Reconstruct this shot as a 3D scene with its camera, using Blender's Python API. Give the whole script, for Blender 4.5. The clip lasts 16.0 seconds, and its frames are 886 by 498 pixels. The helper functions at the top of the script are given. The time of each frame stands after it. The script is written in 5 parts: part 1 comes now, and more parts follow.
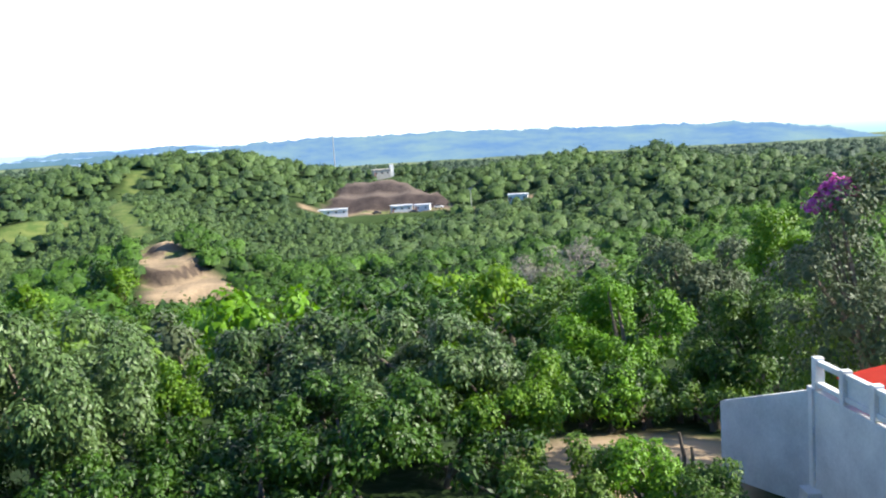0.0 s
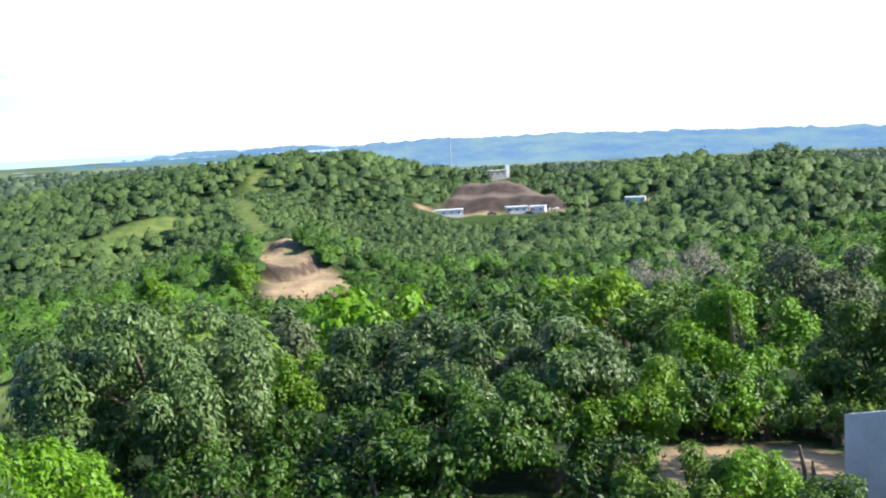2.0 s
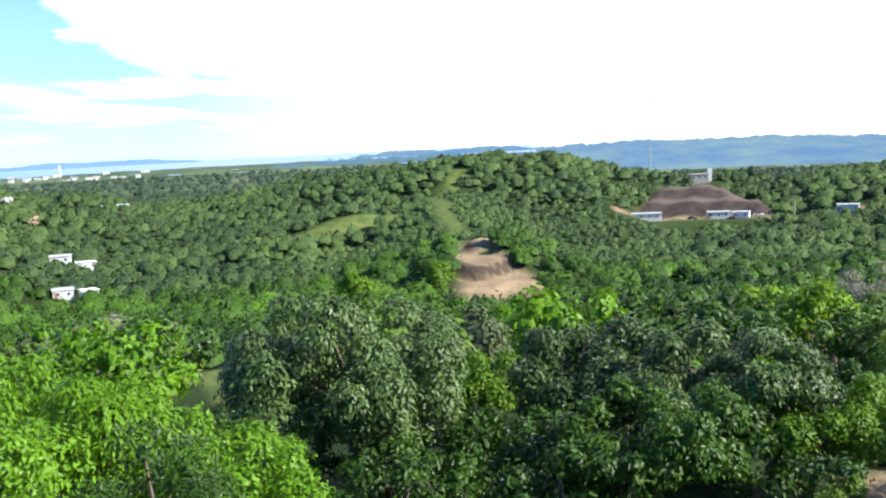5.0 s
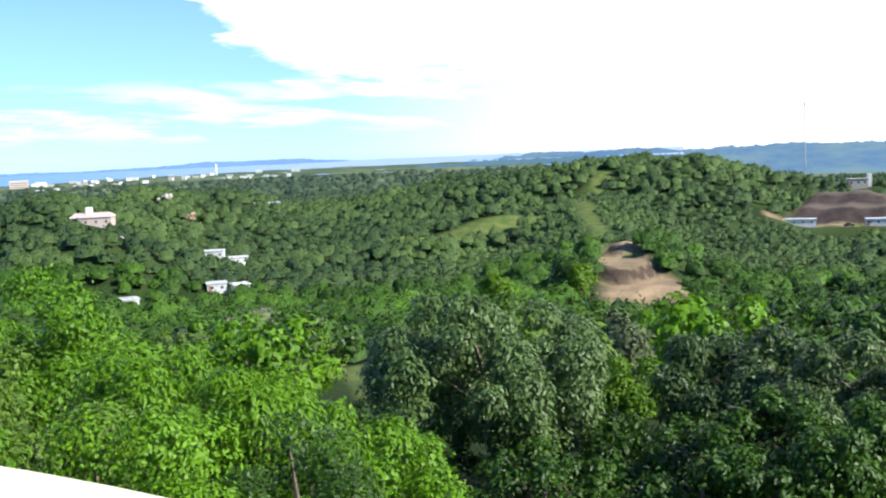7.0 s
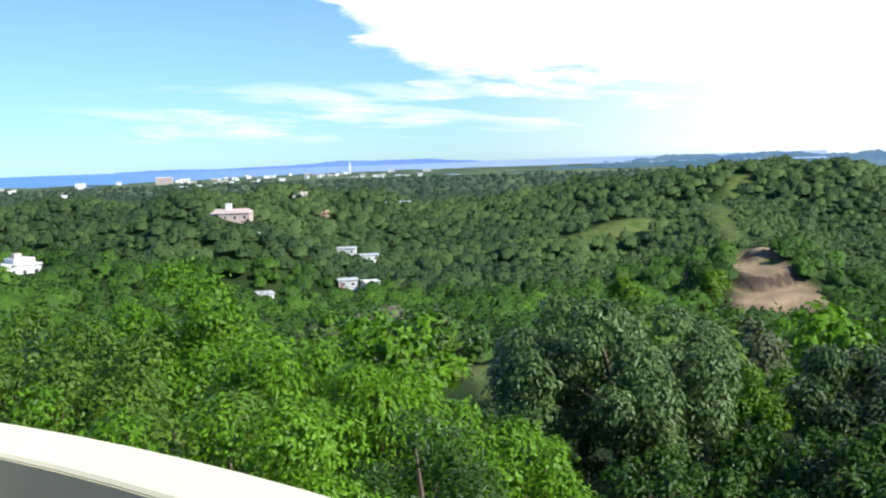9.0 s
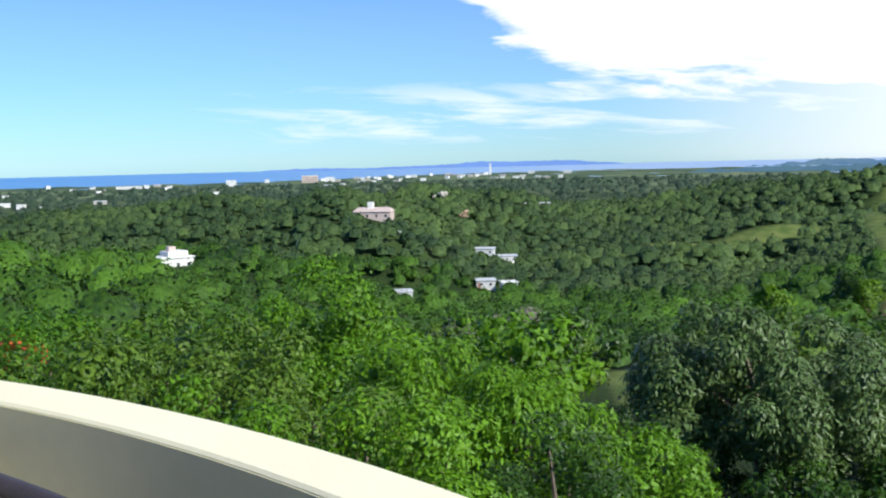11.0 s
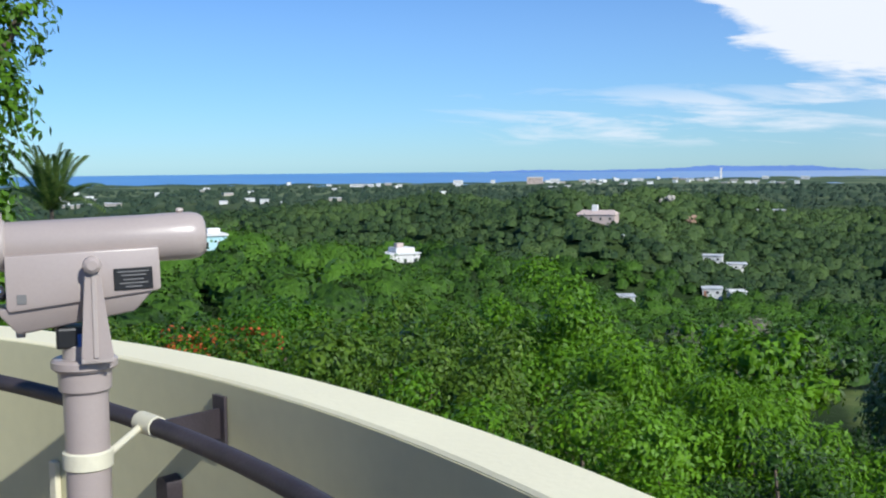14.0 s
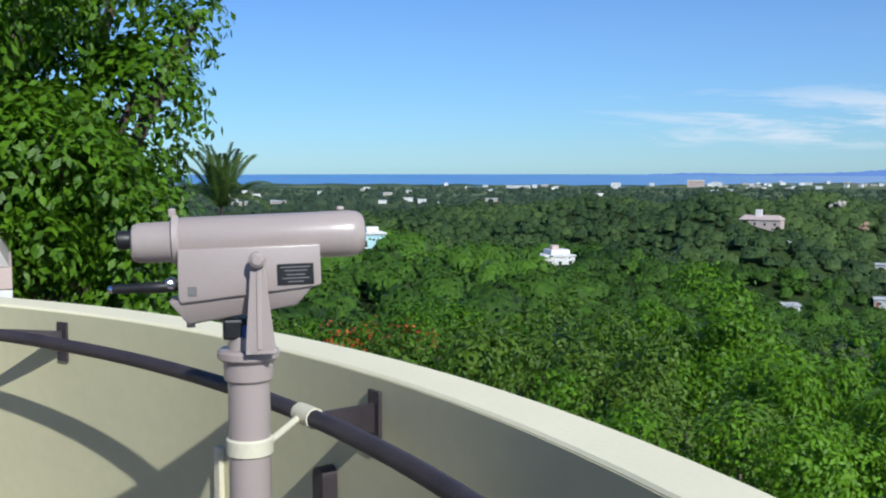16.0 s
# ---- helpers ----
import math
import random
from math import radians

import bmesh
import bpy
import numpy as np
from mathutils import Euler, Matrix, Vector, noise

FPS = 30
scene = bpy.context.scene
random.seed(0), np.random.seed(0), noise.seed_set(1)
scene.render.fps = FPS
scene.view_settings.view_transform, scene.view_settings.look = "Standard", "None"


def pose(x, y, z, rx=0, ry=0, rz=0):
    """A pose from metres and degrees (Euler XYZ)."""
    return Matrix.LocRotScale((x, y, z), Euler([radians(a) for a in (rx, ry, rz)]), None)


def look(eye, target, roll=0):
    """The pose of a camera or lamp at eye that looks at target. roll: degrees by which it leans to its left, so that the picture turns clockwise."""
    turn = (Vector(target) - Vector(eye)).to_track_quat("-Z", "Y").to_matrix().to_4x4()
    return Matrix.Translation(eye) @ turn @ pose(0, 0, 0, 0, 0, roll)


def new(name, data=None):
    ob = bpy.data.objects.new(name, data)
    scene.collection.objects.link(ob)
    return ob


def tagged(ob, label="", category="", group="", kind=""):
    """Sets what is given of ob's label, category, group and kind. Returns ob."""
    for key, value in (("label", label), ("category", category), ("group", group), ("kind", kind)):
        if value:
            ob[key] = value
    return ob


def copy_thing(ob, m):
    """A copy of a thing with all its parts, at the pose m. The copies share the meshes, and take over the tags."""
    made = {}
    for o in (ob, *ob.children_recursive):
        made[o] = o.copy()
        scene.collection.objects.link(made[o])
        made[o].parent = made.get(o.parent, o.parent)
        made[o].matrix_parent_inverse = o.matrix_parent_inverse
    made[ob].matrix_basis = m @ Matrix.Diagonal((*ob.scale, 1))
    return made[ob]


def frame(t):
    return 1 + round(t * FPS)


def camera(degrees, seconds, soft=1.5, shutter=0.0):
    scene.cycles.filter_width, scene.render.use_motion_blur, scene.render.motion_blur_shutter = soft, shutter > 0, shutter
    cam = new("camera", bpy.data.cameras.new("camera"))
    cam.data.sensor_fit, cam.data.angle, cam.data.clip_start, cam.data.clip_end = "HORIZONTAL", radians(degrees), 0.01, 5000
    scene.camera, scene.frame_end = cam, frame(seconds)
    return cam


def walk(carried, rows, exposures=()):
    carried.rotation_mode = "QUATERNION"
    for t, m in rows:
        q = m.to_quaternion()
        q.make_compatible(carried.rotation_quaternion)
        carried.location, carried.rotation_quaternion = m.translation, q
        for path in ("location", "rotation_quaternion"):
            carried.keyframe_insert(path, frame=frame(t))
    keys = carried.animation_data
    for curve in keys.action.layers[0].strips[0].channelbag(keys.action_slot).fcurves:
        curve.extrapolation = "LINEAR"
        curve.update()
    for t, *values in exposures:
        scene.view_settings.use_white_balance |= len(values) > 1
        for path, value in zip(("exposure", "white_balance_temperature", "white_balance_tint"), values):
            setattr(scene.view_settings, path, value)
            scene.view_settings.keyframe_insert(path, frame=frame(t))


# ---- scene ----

EYE = Vector((0.0, 0.0, 1.6))


def heading(az, el=0.0):
    """Unit vector; az in degrees, to the left of +Y."""
    a, e = radians(az), radians(el)
    return Vector((-math.sin(a) * math.cos(e), math.cos(a) * math.cos(e), math.sin(e)))


def plan(az, r):
    return -r * math.sin(radians(az)), r * math.cos(radians(az))


# ---- camera ----
cam = camera(47.06, 16.0, soft=2.1)
TURNS = [
    (0.0, 0.00, -7.26, -3.55), (0.5, 1.58, -7.15, -3.52), (1.0, 3.11, -7.03, -3.39), (1.5, 4.62, -6.94, -3.32),
    (2.0, 6.47, -6.82, -3.24), (2.5, 8.28, -6.71, -3.20), (3.0, 10.24, -6.59, -3.08), (3.5, 12.17, -6.47, -3.02),
    (4.0, 13.86, -6.38, -2.97), (6.5, 23.49, -5.85, -2.52), (7.0, 25.48, -5.75, -2.45), (7.5, 27.21, -5.67, -2.27),
    (8.0, 29.06, -5.59, -2.21), (8.5, 30.88, -5.51, -2.05), (9.0, 32.75, -5.43, -1.91), (11.5, 42.58, -5.10, -1.25),
    (12.0, 44.74, -5.04, -1.15), (12.5, 47.23, -4.98, -0.97), (13.0, 49.19, -4.94, -0.87), (13.5, 50.94, -4.91, -0.72),
    (14.0, 53.09, -4.86, -0.52), (14.5, 55.51, -4.82, -0.39), (15.0, 57.64, -4.79, -0.26), (15.5, 59.63, -4.78, -0.09),
    (16.0, 61.83, -4.75, -0.01)]
EXPOSURE = [(0.0, 1.25, 6500, 10), (4.0, 1.08, 6420, 10), (7.0, 0.74, 6300, 10), (9.0, 0.46, 6180, 10), (12.5, 0.10, 6000, 10), (16.0, -0.14, 5820, 10)]
walk(cam, [(t, look(EYE, EYE + heading(yaw, pitch), roll)) for t, yaw, pitch, roll in TURNS], EXPOSURE)

# ---- world and sun ----
SUN_AZ, SUN_EL = -91.0, 36.0
sun = new("sun", bpy.data.lights.new("sun", "SUN"))
sun.data.energy, sun.data.angle, sun.data.color = 5.0, radians(0.6), (1.0, 0.945, 0.82)
sun.matrix_world = look((0, 0, 60), Vector((0, 0, 60)) - heading(SUN_AZ, SUN_EL))

world = bpy.data.worlds.new("world")
scene.world = world
world.use_nodes = True
wn, wl = world.node_tree.nodes, world.node_tree.links
wn.clear()


def wnode(kind, **values):
    n = wn.new(kind)
    for k, v in values.items():
        n.inputs[k].default_value = v
    return n


def wmath(op, a, b, clamp=False):
    n = wn.new("ShaderNodeMath")
    n.operation, n.use_clamp = op, clamp
    for i, v in enumerate((a, b)):
        if isinstance(v, (int, float)):
            n.inputs[i].default_value = v
        else:
            wl.new(v, n.inputs[i])
    return n.outputs[0]


sky = wn.new("ShaderNodeTexSky")
sky.sky_type, sky.sun_disc = "NISHITA", False
sky.sun_elevation, sky.sun_rotation = radians(SUN_EL), radians(-SUN_AZ)
sky.altitude, sky.air_density, sky.dust_density, sky.ozone_density = 100, 1.0, 0.05, 3.0
coord = wn.new("ShaderNodeTexCoord")
split = wn.new("ShaderNodeSeparateXYZ")
wl.new(coord.outputs["Generated"], split.inputs[0])


def wrange(v, lo, hi, to_lo=0.0, to_hi=1.0):
    n = wn.new("ShaderNodeMapRange")
    n.interpolation_type = "SMOOTHSTEP"
    for key, x in (("From Min", lo), ("From Max", hi), ("To Min", to_lo), ("To Max", to_hi)):
        n.inputs[key].default_value = x
    wl.new(v, n.inputs["Value"])
    return n.outputs[0]


# degrees to the left of +Y and above the horizon
sky_az = wmath("MULTIPLY", wmath("ARCTAN2", wmath("MULTIPLY", split.outputs[0], -1.0), split.outputs[1]), 57.3)
sky_el = wmath("MULTIPLY", wmath("ARCSINE", split.outputs[2], 0.0), 57.3)


def streaks(along, up, shift, detail=6.0, rough=0.6, twist=0.4):
    v = wn.new("ShaderNodeCombineXYZ")
    wl.new(wmath("ADD", wmath("MULTIPLY", sky_az, along), shift), v.inputs[0])
    wl.new(wmath("ADD", wmath("MULTIPLY", sky_el, up), wmath("MULTIPLY", sky_az, -up * 0.05)), v.inputs[1])
    t = wnode("ShaderNodeTexNoise", Scale=1.0, Detail=detail, Roughness=rough, Distortion=twist)
    wl.new(v.outputs[0], t.inputs["Vector"])
    return t.outputs[0]


# a bank of cloud over the valley's right, its lower edge climbing to the left
edge = wmath("ADD", wmath("MULTIPLY", sky_az, 0.115), 0.35)
edge = wmath("ADD", edge, wmath("MULTIPLY", wmath("MAXIMUM", wmath("SUBTRACT", sky_az, 34.0), 0.0), 0.75))
ragged = wmath("MULTIPLY", wmath("SUBTRACT", streaks(0.17, 0.85, 3.7, 7.0), 0.5), 8.5)
bank = wrange(wmath("ADD", wmath("SUBTRACT", sky_el, edge), ragged), -0.9, 1.3)
bank = wmath("MULTIPLY", bank, wmath("MULTIPLY", wrange(sky_el, 20.0, 34.0, 1.0, 0.12), wrange(sky_az, -75.0, -45.0)))
# thin bands low over the sea, and bright haze low on the right
band = wmath("MULTIPLY", wrange(streaks(0.11, 0.95, 8.2, 7.0, 0.62), 0.40, 0.66), wmath("MULTIPLY", wrange(sky_el, 0.3, 1.6), wrange(sky_el, 2.6, 5.0, 1.0, 0.0)))
band = wmath("MULTIPLY", band, wrange(sky_az, 40.0, 64.0, 0.75, 0.0))
wisp = wmath("MULTIPLY", wrange(streaks(0.10, 0.5, 21.4, 6.0, 0.6), 0.60, 0.78), wmath("MULTIPLY", wrange(sky_el, 7.0, 9.5, 0.0, 0.35), wrange(sky_el, 15.0, 28.0, 1.0, 0.0)))
haze = wmath("MULTIPLY", wrange(sky_az, 8.0, 34.0, 1.0, 0.12), wrange(sky_el, 6.0, 16.0, 1.0, 0.0))
haze = wmath("MULTIPLY", haze, wrange(sky_az, -75.0, -45.0))
cloud = wmath("MAXIMUM", wmath("MAXIMUM", bank, band), wmath("MAXIMUM", wisp, haze))
cloud = wmath("MINIMUM", wmath("MULTIPLY", cloud, wrange(sky_el, -2.0, 0.0)), 1.0)
mix = wn.new("ShaderNodeMix")
mix.data_type = "RGBA"
wl.new(cloud, mix.inputs["Factor"])
air = wn.new("ShaderNodeMix")
air.data_type, air.blend_type = "RGBA", "MULTIPLY"
air.inputs["Factor"].default_value = 1.0
air.inputs["B"].default_value = (0.53, 0.92, 1.36, 1)
wl.new(sky.outputs[0], air.inputs["A"])
wl.new(air.outputs["Result"], mix.inputs["A"])
mix.inputs["B"].default_value = (11.0, 11.0, 11.0, 1)
back = wn.new("ShaderNodeBackground")
back.inputs["Strength"].default_value = 0.086
wl.new(mix.outputs["Result"], back.inputs["Color"])
wout = wn.new("ShaderNodeOutputWorld")
wl.new(back.outputs[0], wout.inputs[0])


# ---- materials ----
def material(name):
    m = bpy.data.materials.new(name)
    m.use_nodes = True
    return m, m.node_tree.nodes, m.node_tree.links, m.node_tree.nodes["Principled BSDF"]


def surface(name, a, b, rough=0.7, scale=3.0, bump=0.2, fine=40.0, metal=0.0, spec=0.5, depth=0.01, vector="Object"):
    """Two tones blotched at a large scale, grain and relief at a fine one."""
    m, n, l, p = material(name)
    tc = n.new("ShaderNodeTexCoord")
    big, small = n.new("ShaderNodeTexNoise"), n.new("ShaderNodeTexNoise")
    big.inputs["Scale"].default_value, big.inputs["Detail"].default_value = scale, 6
    small.inputs["Scale"].default_value, small.inputs["Detail"].default_value = fine, 4
    for t in (big, small):
        l.new(tc.outputs[vector], t.inputs["Vector"])
    mx = n.new("ShaderNodeMix")
    mx.data_type = "RGBA"
    mx.inputs["A"].default_value, mx.inputs["B"].default_value = (*a, 1), (*b, 1)
    ramp = n.new("ShaderNodeMapRange")
    ramp.inputs["From Min"].default_value, ramp.inputs["From Max"].default_value = 0.3, 0.7
    add = n.new("ShaderNodeMath")
    add.operation = "MULTIPLY_ADD"
    add.inputs[1].default_value, add.inputs[2].default_value = 0.35, -0.17
    l.new(small.outputs[0], add.inputs[0])
    sm = n.new("ShaderNodeMath")
    l.new(big.outputs[0], sm.inputs[0])
    l.new(add.outputs[0], sm.inputs[1])
    l.new(sm.outputs[0], ramp.inputs["Value"])
    l.new(ramp.outputs[0], mx.inputs["Factor"])
    l.new(mx.outputs["Result"], p.inputs["Base Color"])
    bp = n.new("ShaderNodeBump")
    bp.inputs["Strength"].default_value, bp.inputs["Distance"].default_value = bump, depth
    l.new(small.outputs[0], bp.inputs["Height"])
    l.new(bp.outputs[0], p.inputs["Normal"])
    p.inputs["Roughness"].default_value, p.inputs["Metallic"].default_value = rough, metal
    p.inputs["Specular IOR Level"].default_value = spec
    return m


def foliage(name, dark, light, glow=0.25, rough=0.5, tinted=False, spec=0.35):
    """Leaves: two greens mixed leaf by leaf, tree by tree, with light coming through."""
    m, n, l, p = material(name)
    geo, info = n.new("ShaderNodeNewGeometry"), n.new("ShaderNodeObjectInfo")
    mx = n.new("ShaderNodeMix")
    mx.data_type = "RGBA"
    mx.inputs["A"].default_value, mx.inputs["B"].default_value = (*dark, 1), (*light, 1)
    if tinted:
        at = n.new("ShaderNodeAttribute")
        at.attribute_name = "tint"
        whole = at.outputs["Fac"]
    else:
        whole = info.outputs["Random"]
    ma = n.new("ShaderNodeMath")
    ma.operation = "MULTIPLY"
    ma.inputs[1].default_value = 0.7 if tinted else 0.45
    l.new(whole, ma.inputs[0])
    mb = n.new("ShaderNodeMath")
    mb.operation = "MULTIPLY_ADD"
    mb.inputs[1].default_value = 0.3 if tinted else 0.55
    l.new(geo.outputs["Random Per Island"], mb.inputs[0])
    l.new(ma.outputs[0], mb.inputs[2])
    tc, no = n.new("ShaderNodeTexCoord"), n.new("ShaderNodeTexNoise")
    l.new(tc.outputs["Object"], no.inputs["Vector"])
    no.inputs["Scale"].default_value, no.inputs["Detail"].default_value = 1.1 if tinted else 5.0, 5
    mc = n.new("ShaderNodeMath")
    mc.operation = "MULTIPLY_ADD"
    mc.inputs[1].default_value = 1.1
    l.new(no.outputs[0], mc.inputs[0])
    md = n.new("ShaderNodeMath")
    md.operation = "SUBTRACT"
    md.inputs[1].default_value = 0.55
    l.new(mb.outputs[0], md.inputs[0])
    l.new(md.outputs[0], mc.inputs[2])
    mc.use_clamp = True
    l.new(mc.outputs[0], mx.inputs["Factor"])
    bp = n.new("ShaderNodeBump")
    bp.inputs["Strength"].default_value, bp.inputs["Distance"].default_value = (0.9, 0.7) if tinted else (0.5, 0.12)
    l.new(no.outputs[0], bp.inputs["Height"])
    l.new(bp.outputs[0], p.inputs["Normal"])
    l.new(mx.outputs["Result"], p.inputs["Base Color"])
    p.inputs["Roughness"].default_value, p.inputs["Specular IOR Level"].default_value = rough, spec
    tr, ms = n.new("ShaderNodeBsdfTranslucent"), n.new("ShaderNodeMixShader")
    l.new(mx.outputs["Result"], tr.inputs["Color"])
    ms.inputs[0].default_value = glow
    l.new(p.outputs[0], ms.inputs[1])
    l.new(tr.outputs[0], ms.inputs[2])
    l.new(ms.outputs[0], n["Material Output"].inputs[0])
    return m


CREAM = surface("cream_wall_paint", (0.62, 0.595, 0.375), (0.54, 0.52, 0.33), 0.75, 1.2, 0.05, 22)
# sunlit brightness of the parapet top put into a paler cream
RIM = surface("sunlit_rim_cream", (0.90, 0.84, 0.58), (0.84, 0.78, 0.54), 0.65, 2.2, 0.12, 60)
FLOOR = surface("brown_floor", (0.20, 0.16, 0.13), (0.15, 0.12, 0.10), 0.6, 2.0, 0.2, 30)
IRON = surface("dark_painted_iron", (0.036, 0.029, 0.034), (0.060, 0.048, 0.054), 0.58, 9, 0.15, 120)
PUTTY = surface("putty_enamel", (0.42, 0.355, 0.325), (0.375, 0.315, 0.29), 0.34, 3, 0.06, 150, depth=0.002)
PUTTY_DARK = surface("worn_putty_enamel", (0.40, 0.34, 0.31), (0.46, 0.40, 0.36), 0.45, 6, 0.1, 150, depth=0.002)
BLACK = surface("black_rubber", (0.008, 0.008, 0.009), (0.018, 0.018, 0.019), 0.45, 10, 0.1, 90, depth=0.002)
CHROME = surface("chrome", (0.75, 0.75, 0.75), (0.65, 0.65, 0.66), 0.15, 10, 0.0, 90, metal=1.0)
STRAP = surface("cream_strap", (0.74, 0.70, 0.52), (0.64, 0.60, 0.45), 0.6, 10, 0.1, 90)
LABEL_GREY = surface("grey_print", (0.20, 0.195, 0.19), (0.15, 0.145, 0.14), 0.5, 20, 0.0, 90)
BLUE = surface("blue_plastic", (0.04, 0.10, 0.38), (0.05, 0.13, 0.42), 0.4, 10, 0.0, 90)
GREY_WALL = surface("grey_rendered_wall", (0.74, 0.735, 0.70), (0.50, 0.50, 0.485), 0.85, 0.9, 0.3, 14)
WHITE = surface("white_wall", (0.80, 0.79, 0.76), (0.68, 0.67, 0.64), 0.8, 0.4, 0.2, 8)
PINK = surface("pink_wall", (0.58, 0.46, 0.41), (0.52, 0.42, 0.37), 0.8, 0.4, 0.2, 8)
TURQUOISE = surface("turquoise_wall", (0.42, 0.68, 0.72), (0.5, 0.72, 0.75), 0.8, 0.4, 0.2, 8)
ROOF_RED = surface("clay_roof", (0.36, 0.17, 0.12), (0.27, 0.14, 0.10), 0.8, 0.8, 0.3, 10)
ROOF_ZINC = surface("zinc_roof", (0.62, 0.63, 0.65), (0.50, 0.51, 0.53), 0.5, 0.6, 0.2, 10)
GLASS_DARK = surface("dark_window_glass", (0.03, 0.035, 0.04), (0.05, 0.055, 0.06), 0.12, 2, 0.0, 9)
RED_CLOTH = surface("red_canvas", (0.70, 0.05, 0.02), (0.60, 0.04, 0.02), 0.7, 2, 0.2, 40)
BARK = surface("bark", (0.16, 0.12, 0.09), (0.09, 0.07, 0.05), 0.9, 2.5, 0.6, 18, depth=0.03)
STONE = surface("pale_stone", (0.48, 0.44, 0.38), (0.34, 0.31, 0.27), 0.9, 0.7, 0.5, 9, depth=0.05)
STEEL = surface("mast_steel", (0.45, 0.45, 0.46), (0.36, 0.36, 0.37), 0.5, 1, 0.0, 9)

LEAF_GLOSSY = foliage("glossy_dark_leaves", (0.012, 0.038, 0.006), (0.135, 0.215, 0.060), 0.15, 0.42, spec=0.32)
LEAF_DEEP = foliage("deep_green_leaves", (0.008, 0.034, 0.003), (0.060, 0.140, 0.008), 0.2, 0.45)
LEAF_TALL = foliage("sunny_green_leaves", (0.016, 0.066, 0.002), (0.120, 0.255, 0.008), 0.3, 0.45)
LEAF_BRIGHT = foliage("bright_green_leaves", (0.028, 0.100, 0.003), (0.160, 0.335, 0.008), 0.3, 0.5)
LEAF_LIME = foliage("yellow_green_leaves", (0.045, 0.130, 0.004), (0.190, 0.330, 0.010), 0.35, 0.5)
LEAF_MID = foliage("mid_green_leaves", (0.020, 0.066, 0.004), (0.140, 0.240, 0.018), 0.25, 0.5)
LEAF_GREY = foliage("grey_green_leaves", (0.045, 0.070, 0.025), (0.115, 0.145, 0.062), 0.15, 0.55)
LEAF_WOODS = foliage("woodland_leaves", (0.006, 0.030, 0.003), (0.108, 0.240, 0.016), 0.2, 0.6, tinted=True)
# distance haze is put into the next two: paler, bluer greens
LEAF_HILL_HAZE = foliage("hazy_hillside_leaves", (0.022, 0.054, 0.020), (0.122, 0.200, 0.046), 0.2, 0.65, tinted=True)
LEAF_FAR_HAZE = foliage("hazy_distant_leaves", (0.026, 0.055, 0.034), (0.065, 0.105, 0.055), 0.15, 0.7, tinted=True)
PETAL_RED = foliage("orange_red_blossom", (0.50, 0.07, 0.02), (0.62, 0.14, 0.04), 0.3, 0.6)
PETAL_PINK = foliage("magenta_blossom", (0.42, 0.04, 0.26), (0.58, 0.10, 0.40), 0.3, 0.6)
FROND = foliage("palm_fronds", (0.05, 0.11, 0.02), (0.14, 0.20, 0.05), 0.3, 0.4)
SCRUB = foliage("dry_twigs", (0.20, 0.17, 0.13), (0.32, 0.29, 0.24), 0.1, 0.8)


# ---- building helpers ----
def part(name, bm, mat, parent=None, label="", smooth=False):
    """Link a bmesh as one mesh object, under a thing where one is given."""
    me = bpy.data.meshes.new(name)
    bmesh.ops.recalc_face_normals(bm, faces=bm.faces)
    bm.to_mesh(me)
    bm.free()
    me.materials.append(mat)
    if smooth:
        me.shade_smooth()
        me.set_sharp_from_angle(angle=radians(35))
    ob = new(name, me)
    if parent:
        ob.parent = parent
    if label:
        ob["label"] = label
    return ob


def box(bm, x0, x1, y0, y1, z0, z1, bevel=0.0, m=None):
    g = bmesh.ops.create_cube(bm, size=1.0, matrix=Matrix.Translation(((x0 + x1) / 2, (y0 + y1) / 2, (z0 + z1) / 2))
                              @ Matrix.Diagonal((x1 - x0, y1 - y0, z1 - z0, 1)))
    vs = g["verts"]
    if bevel:
        es = list({e for v in vs for e in v.link_edges})
        vs = list({v for f in bmesh.ops.bevel(bm, geom=es, offset=bevel, segments=2, affect="EDGES", profile=0.5)["faces"] for v in f.verts} | {v for v in vs if v.is_valid})
    if m:
        bmesh.ops.transform(bm, matrix=m, verts=vs)
    return bm


def boxed(*a, **k):
    return box(bmesh.new(), *a, **k)


def tube_along(bm, points, radii, sides=10, caps=True):
    """A round bar through the points."""
    rings = []
    for i, p in enumerate(points):
        p = Vector(p)
        d = (Vector(points[min(i + 1, len(points) - 1)]) - Vector(points[max(i - 1, 0)])).normalized()
        u = d.cross(Vector((0, 0, 1)) if abs(d.z) < 0.95 else Vector((1, 0, 0))).normalized()
        v = d.cross(u)
        r = radii if isinstance(radii, (int, float)) else radii[i]
        rings.append([bm.verts.new(p + r * (math.cos(a) * u + math.sin(a) * v)) for a in (2 * math.pi * k / sides for k in range(sides))])
    for a, b in zip(rings, rings[1:]):
        for k in range(sides):
            bm.faces.new((a[k], a[(k + 1) % sides], b[(k + 1) % sides], b[k]))
    if caps:
        bm.faces.new(rings[0])
        bm.faces.new(rings[-1])
    return bm


def lathe(bm, profile, sides=32, m=None):
    """Turn a profile of (radius, height) round z."""
    return tube_profile(bm, profile, sides, m or Matrix())


def tube_profile(bm, profile, sides, m):
    rings = [[bm.verts.new(m @ Vector((r * math.cos(2 * math.pi * k / sides), r * math.sin(2 * math.pi * k / sides), z))) for k in range(sides)] for r, z in profile]
    for a, b in zip(rings, rings[1:]):
        for k in range(sides):
            bm.faces.new((a[k], a[(k + 1) % sides], b[(k + 1) % sides], b[k]))
    bm.faces.new(rings[0])
    bm.faces.new(rings[-1])
    return bm


